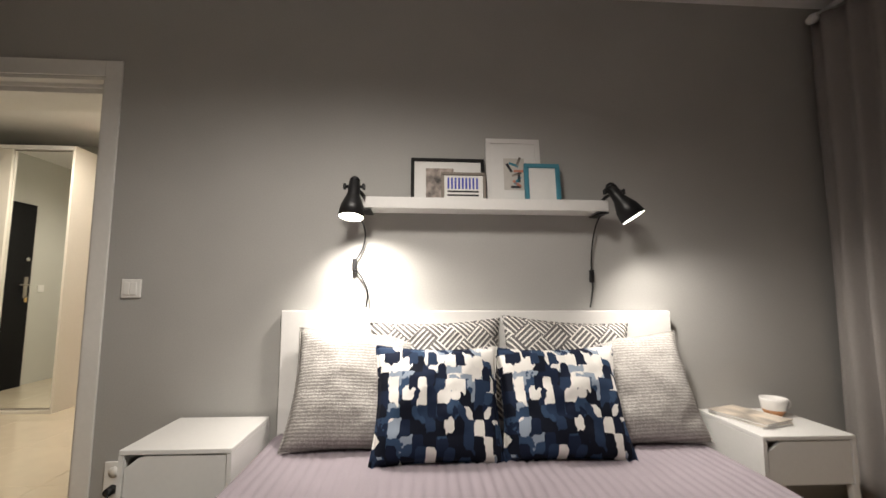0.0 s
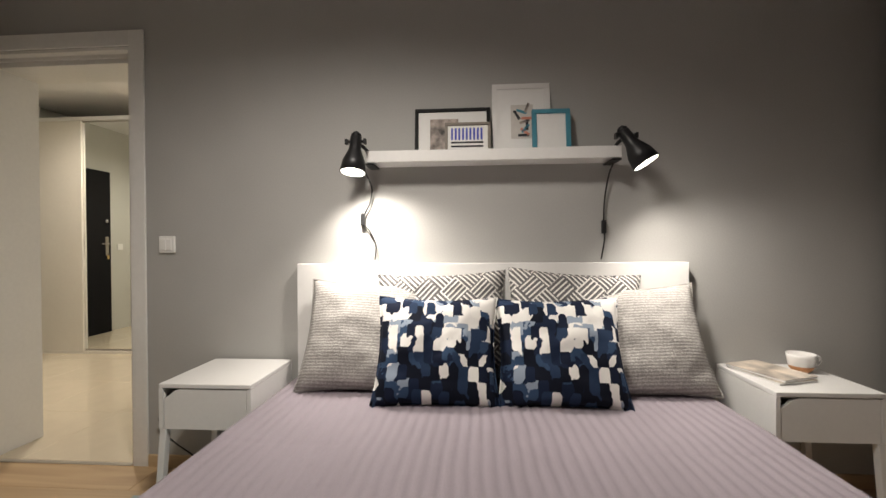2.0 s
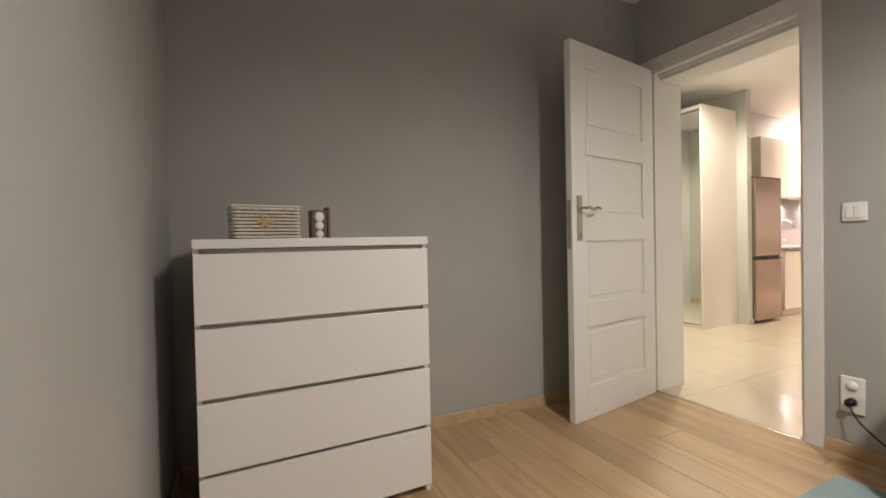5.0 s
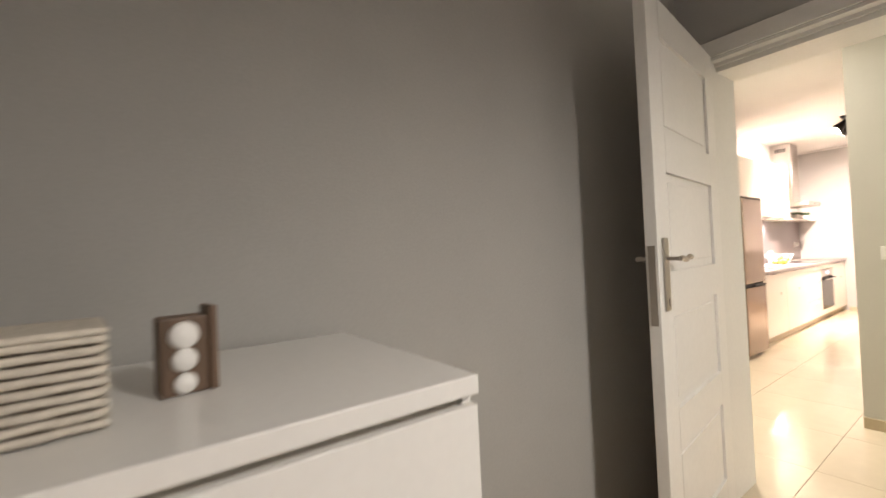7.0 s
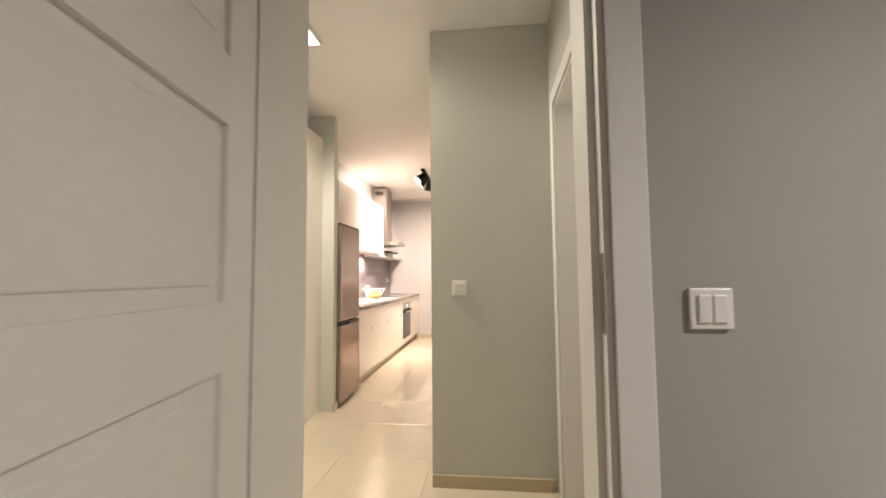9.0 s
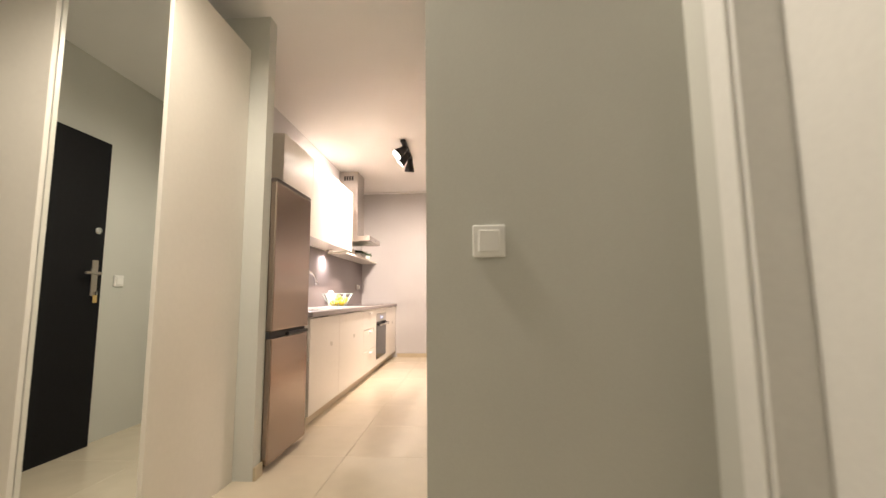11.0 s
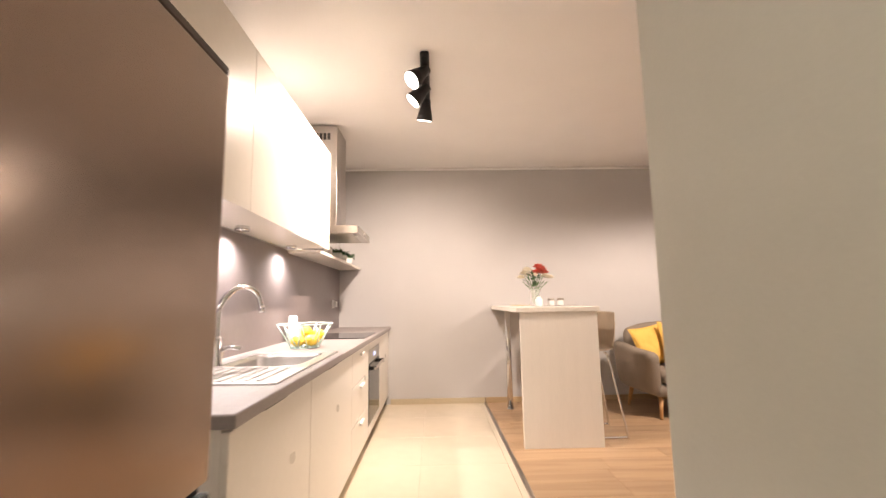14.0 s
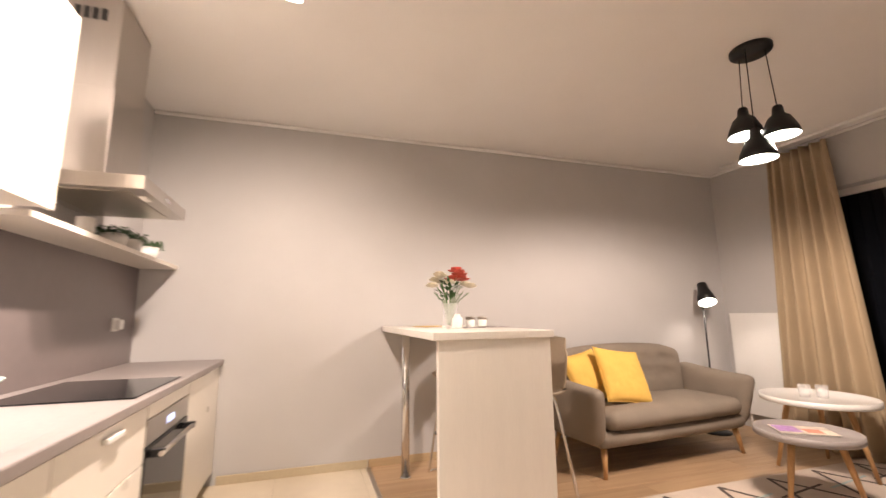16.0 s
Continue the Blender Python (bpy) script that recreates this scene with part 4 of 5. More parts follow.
part("key_tag", boxed((0.066, 0.048, 0.935), (0.074, 0.078, 0.985), 0.003), GOLD, hp, "small yellow key tag on a key")
part("key", boxed((0.058, 0.060, 0.985), (0.085, 0.066, 1.01), 0.001), CHROME, hp)
part("lever", tube(smooth_path([(0.056, 0.062, 1.13), (0.1, 0.062, 1.13), (0.105, 0.10, 1.13), (0.105, 0.18, 1.13)]), 0.009), NICKEL, hp)
part("peephole", lathe([(0, 0), (0.016, 0), (0.012, 0.006), (0, 0.006)], (0.0505, 0.50, 1.5), tilt=pose(0, 0, 0, 0, 90, 0)), CHROME, ed)
part("lock", lathe([(0, 0), (0.026, 0), (0.022, 0.012), (0, 0.013)], (0.0505, 0.062, 1.42), tilt=pose(0, 0, 0, 0, 90, 0)), CHROME, ed)
switch((XW + 0.0005, 0.80, 1.10), 90, "white light switch beside the entrance door")
ic = thing("intercom", (-4.1, DT + 0.0305, 1.42), "white intercom handset on the hall wall", "intercom")
part("base", boxed((-0.045, 0, -0.1), (0.045, 0.03, 0.1), 0.006), PLASTIC, ic)
part("handset", boxed((-0.042, 0.0305, -0.095), (-0.002, 0.055, 0.095), 0.01), PLASTIC, ic)
switch((-2.16, 1.4745, 1.105), 0, "white single light switch on the hall wall")


def spot_head(parent, place, aim, s=1.0, shade=BLACK):
    z = (Vector(place) - Vector(aim)).normalized()
    q = Matrix.Translation(place) @ z.to_track_quat("Z", "Y").to_matrix().to_4x4() @ Matrix.Scale(s, 4)
    b = lathe([(0.016, 0.085), (0.026, 0.08), (0.030, 0.04), (0.042, 0.0), (0.05, -0.045), (0.047, -0.045), (0.038, 0.0), (0.024, 0.03)])
    bmesh.ops.delete(b, geom=[f for f in b.faces if len(f.verts) > 4], context="FACES_ONLY")
    b.transform(q)
    h = part("spot_head", b, shade, parent)
    # emissive skin added inside the head, in place of bulb light on it
    k = lathe([(0.024, 0.03), (0.0375, -0.001), (0.0465, -0.0445), (0.046, -0.0445), (0.037, 0.0), (0.022, 0.029)])
    k.transform(q)
    part("glowing_lining", k, LAMPGLOW, h)
    c = lathe([(0, -0.03), (0.035, -0.03), (0.04, -0.02), (0.02, 0.02), (0, 0.02)])
    c.transform(q)
    part("bulb", c, BULB, h)
    return h


hs = thing("hall_ceiling_light", (-3.10, 1.37, HH), "flat square white ceiling light in the hall, lit", "ceiling lamp")
fb2 = boxed((-0.11, -0.11, -0.035), (-0.098, 0.11, -0.001), 0.002)
box(fb2, (0.098, -0.11, -0.035), (0.11, 0.11, -0.001), 0.002), box(fb2, (-0.098, -0.11, -0.035), (0.098, -0.098, -0.001)), box(fb2, (-0.098, 0.098, -0.035), (0.098, 0.11, -0.001))
part("frame", fb2, WHITE, hs)
part("diffuser", boxed((-0.0975, -0.0975, -0.032), (0.0975, 0.0975, -0.004)), LAMPGLOW, hs, "glowing white diffuser")

cl = thing("ceiling_lamp", (-0.42, -1.22, 2.575), "black pendant ceiling lamp over the bed", "ceiling lamp")
part("canopy", lathe([(0, -0.025), (0.05, -0.025), (0.05, -0.001), (0, -0.001)]), BLACK, cl)
part("cord", tube([(0, 0, -0.025), (0, 0, -0.22)], 0.004), BLACK, cl)
b = lathe([(0.02, -0.20), (0.05, -0.21), (0.12, -0.25), (0.16, -0.32), (0.156, -0.32), (0.117, -0.255), (0.05, -0.217), (0.02, -0.208)])
bmesh.ops.delete(b, geom=[f for f in b.faces if len(f.verts) > 4], context="FACES_ONLY")
part("shade", b, BLACK, cl)
part("bulb", lathe([(0, -0.30), (0.03, -0.29), (0.04, -0.265), (0.02, -0.22), (0, -0.22)]), BULB, cl)

# ---- kitchen ----
KW, KE = -3.949, -3.36
fr = thing("fridge_freezer", (KW, 2.75, 0), "brown-grey steel fridge freezer with two doors", "fridge")
fd, fw = -3.325 - KW, 0.535
part("body", boxed((0.01, 0.0, 0.04), (fd - 0.055, fw, 1.66), 0.004), STEEL, fr)
part("foot_plate", boxed((0.01, 0.01, 0.0), (fd - 0.08, fw - 0.01, 0.0395)), DARKGAP, fr)
d = part("upper_door", boxed((fd - 0.052, 0.0, 0.775), (fd, fw, 1.652), 0.008, 3), FRIDGE, fr)
part("top_trim", boxed((fd - 0.05, 0.002, 1.6522), (fd - 0.001, fw - 0.002, 1.672), 0.003), DARKSTEEL, d, "dark strip along the top of the door")
d2b = part("lower_door", boxed((fd - 0.052, 0.0, 0.05), (fd, fw, 0.735), 0.008, 3), FRIDGE, fr)
part("door_gap", boxed((fd - 0.056, 0.004, 0.736), (fd - 0.02, fw - 0.004, 0.774)), DARKGAP, fr)
part("grip", boxed((fd - 0.019, 0.22, 0.737), (fd + 0.004, fw - 0.004, 0.757), 0.004), BLACK, d2b, "black grip strip")

B0, B1 = (-3.81, 4.235), (-3.455, 4.70)
wb = boxed((B1[0] + 0.012, 3.465, 0.822), (KE, 7.164, 0.86), 0.006, 3)
box(wb, (KW, 3.465, 0.822), (B1[0] + 0.03, B0[1] - 0.012, 0.8602)), box(wb, (KW, B1[1] + 0.012, 0.822), (B1[0] + 0.03, 7.163, 0.8602))
box(wb, (KW, B0[1] - 0.0125, 0.822), (B0[0] - 0.012, B1[1] + 0.0125, 0.8598))
wt = tagged(part("worktop", wb, WORKTOP), "grey-brown laminate worktop along the kitchen wall", "worktop")


def base_unit(y0, y1, fronts, label, top=0.8215):
    u = thing("base_cabinet", (KW, y0, 0), label, "cabinet", "base cabinets under the worktop")
    w = y1 - y0
    part("body", boxed((0.0, 0.001, 0.10), (0.545, w - 0.001, top)), CREAM, u)
    part("plinth", boxed((0.0, 0.001, 0.0), (0.50, w - 0.001, 0.0995)), TILETRIM, u)
    for z0, z1 in fronts:
        f = part("door" if z1 - z0 > 0.5 else "drawer", boxed((0.5455, 0.002, z0), (0.565, w - 0.002, z1), 0.002), CREAM, u)
        if z1 - z0 > 0.5:
            part("handle", boxed((0.55, w * 0.30, z1 + 0.001), (0.572, w * 0.30 + 0.18, z1 + 0.004), 0.0005), BLACK, f, "thin black edge pull")
        else:
            part("handle", boxed((0.5652, w / 2 - 0.06, z1 - 0.045), (0.585, w / 2 + 0.06, z1 - 0.025), 0.004), WHITE, f, "white bar handle")
    return u


base_unit(3.485, 4.20, [(0.105, 0.81)], "cream lacquered base cabinet with one door")
base_unit(4.20, 5.08, [(0.105, 0.81)], "cream lacquered sink cabinet with one door", 0.66)
base_unit(5.08, 5.74, [(0.105, 0.345), (0.35, 0.59), (0.595, 0.81)], "cream lacquered unit with three drawers")
base_unit(6.362, 7.16, [(0.105, 0.81)], "cream lacquered end cabinet with one door")
ov = thing("oven", (KW, 5.745, 0), "built-in steel and black glass oven", "oven")
part("body", boxed((0, 0.001, 0.1), (0.54, 0.612, 0.821)), DARKGAP, ov)
part("plinth", boxed((0.0, 0.001, 0.0), (0.50, 0.612, 0.0995)), TILETRIM, ov)
part("lower_panel", boxed((0.541, 0.004, 0.105), (0.565, 0.610, 0.175), 0.002), CREAM, ov)
part("control_panel", boxed((0.541, 0.004, 0.65), (0.566, 0.610, 0.75), 0.003), STEEL, ov, "brushed steel control panel")
part("clock", boxed((0.5662, 0.26, 0.685), (0.5675, 0.36, 0.715)), DISPLAY, ov, "small blue clock display")
od = part("door", boxed((0.541, 0.004, 0.18), (0.568, 0.610, 0.645), 0.004), BLACKGLASS, ov, "black glass door")
part("handle", tube([(0.61, 0.05, 0.61), (0.61, 0.56, 0.61)], 0.011), STEEL, od)
for y in (0.07, 0.54):
    part("handle_post", boxed((0.5685, y - 0.014, 0.596), (0.618, y + 0.014, 0.626), 0.003), BLACK, od)
part("filler", boxed((0.541, 0.004, 0.755), (0.565, 0.610, 0.82), 0.002), CREAM, ov)

hob = thing("induction_hob", (-3.86, 5.60, 0.8605), "black glass hob set on the worktop", "hob")
part("glass", boxed((0, 0, 0), (0.47, 0.59, 0.006), 0.002), BLACKGLASS, hob)
SINKSTEEL = material("pale_linen_steel", (0.52, 0.50, 0.48), 0.36, metal=0.95, vary=0.03)
sink = thing("kitchen_sink", (-3.87, 3.84, 0.8605), "steel sink with a ribbed drainer and oval bowl", "sink")
x0, x1, y0, y1 = B0[0] + 3.87, B1[0] + 3.87, B0[1] - 3.84, B1[1] - 3.84
pb = boxed((0, 0, 0), (0.47, y0, 0.006), 0.0015)
box(pb, (0, y1, 0), (0.47, y1 + 0.05, 0.006), 0.0015), box(pb, (0, y0, 0), (x0, y1, 0.0059)), box(pb, (x1, y0, 0), (0.47, y1, 0.0059))
part("plate", pb, SINKSTEEL, sink)
for k in range(8):
    part("drainer_rib", boxed((0.07 + 0.045 * k, 0.04, 0.0062), (0.085 + 0.045 * k, 0.34, 0.0105), 0.002), SINKSTEEL, sink)


def basin(x0, x1, y0, y1, depth, r=0.07, n=6):
    """An open bowl with rounded corners, walls that draw in and a rounded floor edge."""
    bm, rings = bmesh.new(), []
    for z, inset in ((0.0055, -0.004), (0.002, 0.0), (-0.02, 0.004), (-depth + 0.03, 0.014), (-depth + 0.008, 0.024), (-depth, 0.045)):
        ring, rr = [], r - inset * 0.4
        for cx, cy, a in ((x1 - rr, y1 - rr, 0), (x0 + rr, y1 - rr, 90), (x0 + rr, y0 + rr, 180), (x1 - rr, y0 + rr, 270)):
            for k in range(n + 1):
                t = radians(a + 90 * k / n)
                px, py = cx + rr * math.cos(t), cy + rr * math.sin(t)
                mx, my = (x0 + x1) / 2, (y0 + y1) / 2
                ring.append(bm.verts.new((mx + (px - mx) * (1 - 2 * inset / (x1 - x0)), my + (py - my) * (1 - 2 * inset / (y1 - y0)), z)))
        rings.append(ring)
    for a, b in zip(rings, rings[1:]):
        for k in range(len(a)):
            bm.faces.new((a[k], a[(k + 1) % len(a)], b[(k + 1) % len(a)], b[k])).smooth = True
    bm.faces.new(rings[-1])
    return bm


part("bowl", basin(x0, x1, y0, y1, 0.15), SINKSTEEL, sink)
cb = bmesh.new()
for cx, cy, sx, sy in ((x0, y0, 1, 1), (x1, y0, -1, 1), (x1, y1, -1, -1), (x0, y1, 1, -1)):
    pts = [(cx, cy)] + [(cx + sx * 0.072 * (1 - math.sin(radians(a))), cy + sy * 0.072 * (1 - math.cos(radians(a)))) for a in range(0, 91, 15)]
    cb.faces.new([cb.verts.new((x, y, 0.0057)) for x, y in pts])
part("bowl_corner", cb, SINKSTEEL, sink)
part("drain", lathe([(0, 0), (0.04, 0), (0.038, 0.003), (0, 0.002)], ((x0 + x1) / 2, (y0 + y1) / 2, -0.149)), CHROME, sink)
tap = thing("kitchen_tap", (-3.80, 4.22, 0.8665), "tall chrome swan-neck mixer tap", "tap")
part("base", lathe([(0, 0), (0.028, 0), (0.028, 0.01), (0.024, 0.02), (0.024, 0.12), (0.018, 0.13), (0, 0.13)]), CHROME, tap)
part("spout", tube(smooth_path([(0, 0, 0.12), (0, 0, 0.20), (0.003, 0.008, 0.26), (0.03, 0.055, 0.325), (0.06, 0.12, 0.345), (0.088, 0.185, 0.315), (0.10, 0.21, 0.25)]), 0.0125, 14), CHROME, tap)
part("nozzle", tube([(0.10, 0.21, 0.26), (0.101, 0.214, 0.225)], 0.015, 14), CHROME, tap)
part("lever", tube([(0.02, 0.0, 0.075), (0.06, -0.005, 0.085), (0.105, -0.01, 0.08)], 0.010, 10), CHROME, tap)

bs = fixed("backsplash", boxed((KW + 0.0005, 3.44, 0.861), (KW + 0.008, 7.16, 1.525)), SPLASH, "glossy taupe backsplash panel", "backsplash")


def wall_unit(y0, y1):
    u = thing("wall_cabinet", (KW, y0, 1.535), "cream lacquered wall cabinet with a lift-up door", "cabinet", "wall cabinets above the worktop")
    w = y1 - y0
    part("body", boxed((0.0, 0.0, 0), (0.293, w - 0.001, 0.725)), CREAM, u)
    dr = part("door", boxed((0.2935, 0.001, -0.012), (0.313, w - 0.002, 0.724), 0.002), CREAM, u)
    part("pull_tab", boxed((0.296, w / 2 - 0.11, -0.018), (0.318, w / 2 + 0.11, -0.0122), 0.001), WHITE, dr)


wall_unit(3.50, 4.12), wall_unit(4.12, 5.455)
for y in (3.78, 4.53, 5.28):
    p = thing("cabinet_downlight", (-3.855, y, 1.534), "small round lit downlight under the cabinet", "downlight", "downlights under the wall cabinets")
    part("ring", lathe([(0.026, 0), (0.036, 0), (0.036, -0.022), (0.028, -0.022)]), CHROME, p)
    part("lens", lathe([(0, -0.004), (0.025, -0.004), (0.025, -0.010), (0, -0.010)]), BULB, p)
hood = thing("cooker_hood", (KW, 5.74, 1.70), "brushed steel chimney cooker hood", "cooker hood")
part("canopy", boxed((0.0, 0.0, 0.0), (0.47, 0.62, 0.062), 0.003), STEEL, hood)
part("filter", boxed((0.06, 0.05, -0.004), (0.40, 0.57, -0.0005)), NICKEL, hood)
part("lamp_lens", boxed((0.41, 0.12, -0.006), (0.44, 0.2, -0.0005)), PAPER, hood)
part("badge", boxed((0.4702, 0.27, 0.022), (0.4722, 0.35, 0.038)), CHROME, hood)
ch = part("chimney", boxed((0.0, 0.17, 0.0625), (0.25, 0.53, 0.985), 0.003), STEEL, hood)
part("sleeve", boxed((0.0, 0.165, 0.0626), (0.255, 0.535, 0.52), 0.003), STEEL, ch)
for k in range(4):
    part("vent_slot", boxed((0.06 + 0.035 * k, 0.1675, 0.86), (0.085 + 0.035 * k, 0.1695, 0.92)), DARKGAP, ch)
sh2 = tagged(part("wall_shelf", boxed((KW + 0.0005, 5.46, 1.503), (-3.705, 7.163, 1.528), 0.002), CREAM), "cream wall shelf under the cooker hood", "shelf")


def herb(x, y, s, seed):
    p = thing("herb_pot", (x, y, 1.5285), "small green herb in a white pot on the shelf", "plant", "herb pots on the shelf")
    part("pot", lathe([(0, 0), (0.036 * s, 0), (0.048 * s, 0.075), (0.044 * s, 0.076), (0.04 * s, 0.062), (0, 0.062)]), CERAMIC, p)
    rnd = random.Random(seed)
    bm = bmesh.new()
    for _ in range(260):
        a, r, z = rnd.uniform(0, 6.28), 0.062 * s * math.sqrt(rnd.random()), 0.066 + 0.045 * rnd.random()
        m = pose(r * math.cos(a), r * math.sin(a), z, rnd.uniform(-60, 60), rnd.uniform(-60, 60), rnd.uniform(0, 360))
        v = [bm.verts.new(m @ Vector(c)) for c in ((0, -0.011, 0), (0.006, 0, 0.002), (0, 0.011, 0), (-0.006, 0, 0.002))]
        bm.faces.new(v)
    part("foliage", bm, LEAF, p)


herb(-3.80, 6.35, 1.4, 1), herb(-3.79, 6.53, 1.4, 2), herb(-3.79, 6.80, 1.45, 3)
tagged(part("white_mug", lathe([(0, 0), (0.035, 0), (0.04, 0.09), (0.037, 0.09), (0.032, 0.006), (0, 0.005)], (-3.79, 6.02, 1.5285)), CERAMIC), "white ceramic mug on the shelf", "mug")

bowl = thing("fruit_bowl", (-3.67, 5.03, 0.861), "mint wire bowl with triangular openings", "bowl")
nb = 9
for z, r in ((0.004, 0.085), (0.145, 0.165)):
    part("ring", tube([(r * math.cos(2 * math.pi * k / 40), r * math.sin(2 * math.pi * k / 40), z) for k in range(41)], 0.0035, 8), MINT, bowl)
for k in range(nb):
    a0, a1, a2 = (2 * math.pi * (k + e) / nb for e in (0, 0.5, 1))
    p0, p1, p2 = (0.085 * math.cos(a1), 0.085 * math.sin(a1), 0.004), (0.165 * math.cos(a0), 0.165 * math.sin(a0), 0.145), (0.165 * math.cos(a2), 0.165 * math.sin(a2), 0.145)
    part("wire", tube([p1, p0], 0.003, 6), MINT, bowl), part("wire", tube([p0, p2], 0.003, 6), MINT, bowl)
    part("spoke", tube([p0, (0, 0, 0.004)], 0.003, 6), MINT, bowl)
for k, (x, y, z, a) in enumerate(((0.05, 0.02, 0.045, 20), (-0.04, 0.05, 0.045, 100), (-0.03, -0.05, 0.045, 60), (0.055, -0.06, 0.05, 140), (0.01, 0.0, 0.095, 10), (0.06, 0.07, 0.075, 80))):
    b = lathe([(0, -0.048), (0.008, -0.044), (0.026, -0.03), (0.035, 0), (0.026, 0.03), (0.008, 0.045), (0, 0.052)], n=20)
    tagged(part("lemon", b, LEMON, None, "", Matrix.Translation((-3.67 + x, 5.03 + y, 0.861 + z)) @ pose(0, 0, 0, 90, 0, a)), "ripe yellow lemon in the wire bowl", "lemon", "lemons in the bowl")
tagged(part("soap_bottle", lathe([(0, 0), (0.03, 0), (0.032, 0.01), (0.032, 0.17), (0.026, 0.185), (0, 0.187)], (-3.88, 5.43, 0.861)), CERAMIC), "white cylinder bottle beside the backsplash", "bottle")
so = thing("kitchen_socket", (KW + 0.0085, 6.85, 1.12), "white wall socket on the backsplash", "socket", m=pose(KW + 0.0085, 6.85, 1.12, 0, 0, 90))
part("frame", boxed((-0.041, -0.012, -0.041), (0.041, 0, 0.041), 0.004), PLASTIC, so)
part("plug", boxed((-0.025, -0.045, -0.03), (0.025, -0.0125, 0.03), 0.006), PLASTIC, so)

ts = thing("track_spotlight", (-2.905, 5.12, H), "black ceiling bar with three lit spotlights", "ceiling lamp")
part("bar", boxed((-0.03, -0.31, -0.035), (0.03, 0.31, -0.001), 0.015, 3), BLACK, ts)
for y, g in ((-0.17, (-0.75, -0.4, -0.8)), (0.06, (-0.75, -0.05, -0.8)), (0.27, (-0.12, 0.35, -1.0))):
    part("joint", tube([(0, y, -0.034), (0, y, -0.07)], 0.009), BLACK, ts)
    dd = Vector(g).normalized()
    spot_head(ts, Vector((0, y, -0.06)) + dd * 0.08, Vector((0, y, -0.06)) + dd, 1.25)

# ---- dining bar ----
bar = thing("breakfast_bar", (-2.19, 5.68, 0), "tall off-white bar table with an end panel and a steel leg", "bar table")
part("tabletop", boxed((-0.03, -0.012, 1.036), (0.632, 1.47, 1.074), 0.003), BARWHITE, bar)
part("end_panel", boxed((0.0, 0.0, 0.012), (0.612, 0.038, 1.0355), 0.002), BARWHITE, bar)
lg = part("leg", tube([(0.105, 1.185, 0.016), (0.105, 1.185, 1.0355)], 0.03, 20), CHROME, bar, "round polished steel leg")
part("foot", lathe([(0, 0.012), (0.04, 0.012), (0.038, 0.02), (0.0, 0.022)], (0.105, 1.185, 0)), CHROME, lg)


def stool(m):
    s = thing("bar_stool", (0, 0, 0), "beige moulded bar stool on thin chrome sled legs", "stool", "stools at the bar", m)
    bm = bmesh.new()
    n, k2 = 14, 16
    prof = smooth_path([(0.21, 0, 0.685), (0.17, 0, 0.70), (0.0, 0, 0.69), (-0.14, 0, 0.695), (-0.195, 0, 0.76), (-0.215, 0, 0.90), (-0.225, 0, 1.01)], 5)
    grid = []
    for p in prof:
        grid.append([bm.verts.new((p.x + 0.03 * (2 * j / n - 1) ** 2 * (1 if p.z > 0.72 else 0.0), 0.2 * (2 * j / n - 1) * (0.92 if p.z > 0.95 else 1), p.z + 0.02 * (2 * j / n - 1) ** 2 * (1 if p.z < 0.72 else 0))) for j in range(n + 1)])
    for a, b in zip(grid, grid[1:]):
        for j in range(n):
            bm.faces.new((a[j], a[j + 1], b[j + 1], b[j])).smooth = True
    ext = bmesh.ops.extrude_face_region(bm, geom=bm.faces[:])
    for v in ext["geom"]:
        if isinstance(v, bmesh.types.BMVert):
            v.co += Vector((-0.008, 0, -0.01))
    part("seat_shell", bm, SHELL, s)
    for y in (-0.19, 0.19):
        part("leg_frame", tube(smooth_path([(0.12, y * 0.6, 0.672), (0.15, y * 0.75, 0.60), (0.23, y, 0.03), (0.21, y, 0.012), (0, y, 0.010), (-0.22, y, 0.012), (-0.24, y, 0.03), (-0.15, y * 0.75, 0.60), (-0.12, y * 0.6, 0.672)], 5), 0.0095, 8), CHROME, s)
    part("footrest", tube([(0.195, -0.178, 0.28), (0.195, 0.178, 0.28)], 0.0095), CHROME, s)
    return s


stool(pose(-1.56, 6.05, 0.012, 0, 0, 180)), stool(pose(-1.66, 6.72, 0.012, 0, 0, 180))

TB = 1.0745
vase = thing("flower_vase", (-1.90, 6.36, TB), "clear glass vase with white and coral flowers", "vase")
part("glass", lathe([(0, 0), (0.046, 0), (0.05, 0.01), (0.048, 0.10), (0.056, 0.16), (0.0535, 0.16), (0.045, 0.10), (0.046, 0.014), (0, 0.012)]), GLASS, vase)
rnd = random.Random(11)
heads = [(-0.10, 0.0, 0.30, 0), (-0.06, 0.04, 0.34, 0), (-0.13, -0.02, 0.26, 0), (-0.02, -0.05, 0.28, 0), (0.07, 0.0, 0.34, 1), (0.03, 0.03, 0.31, 1), (0.10, 0.04, 0.31, 1), (0.09, -0.05, 0.27, 0), (0.14, -0.02, 0.26, 0), (-0.04, 0.06, 0.29, 0), (0.04, -0.02, 0.36, 1), (-0.08, -0.06, 0.32, 0)]
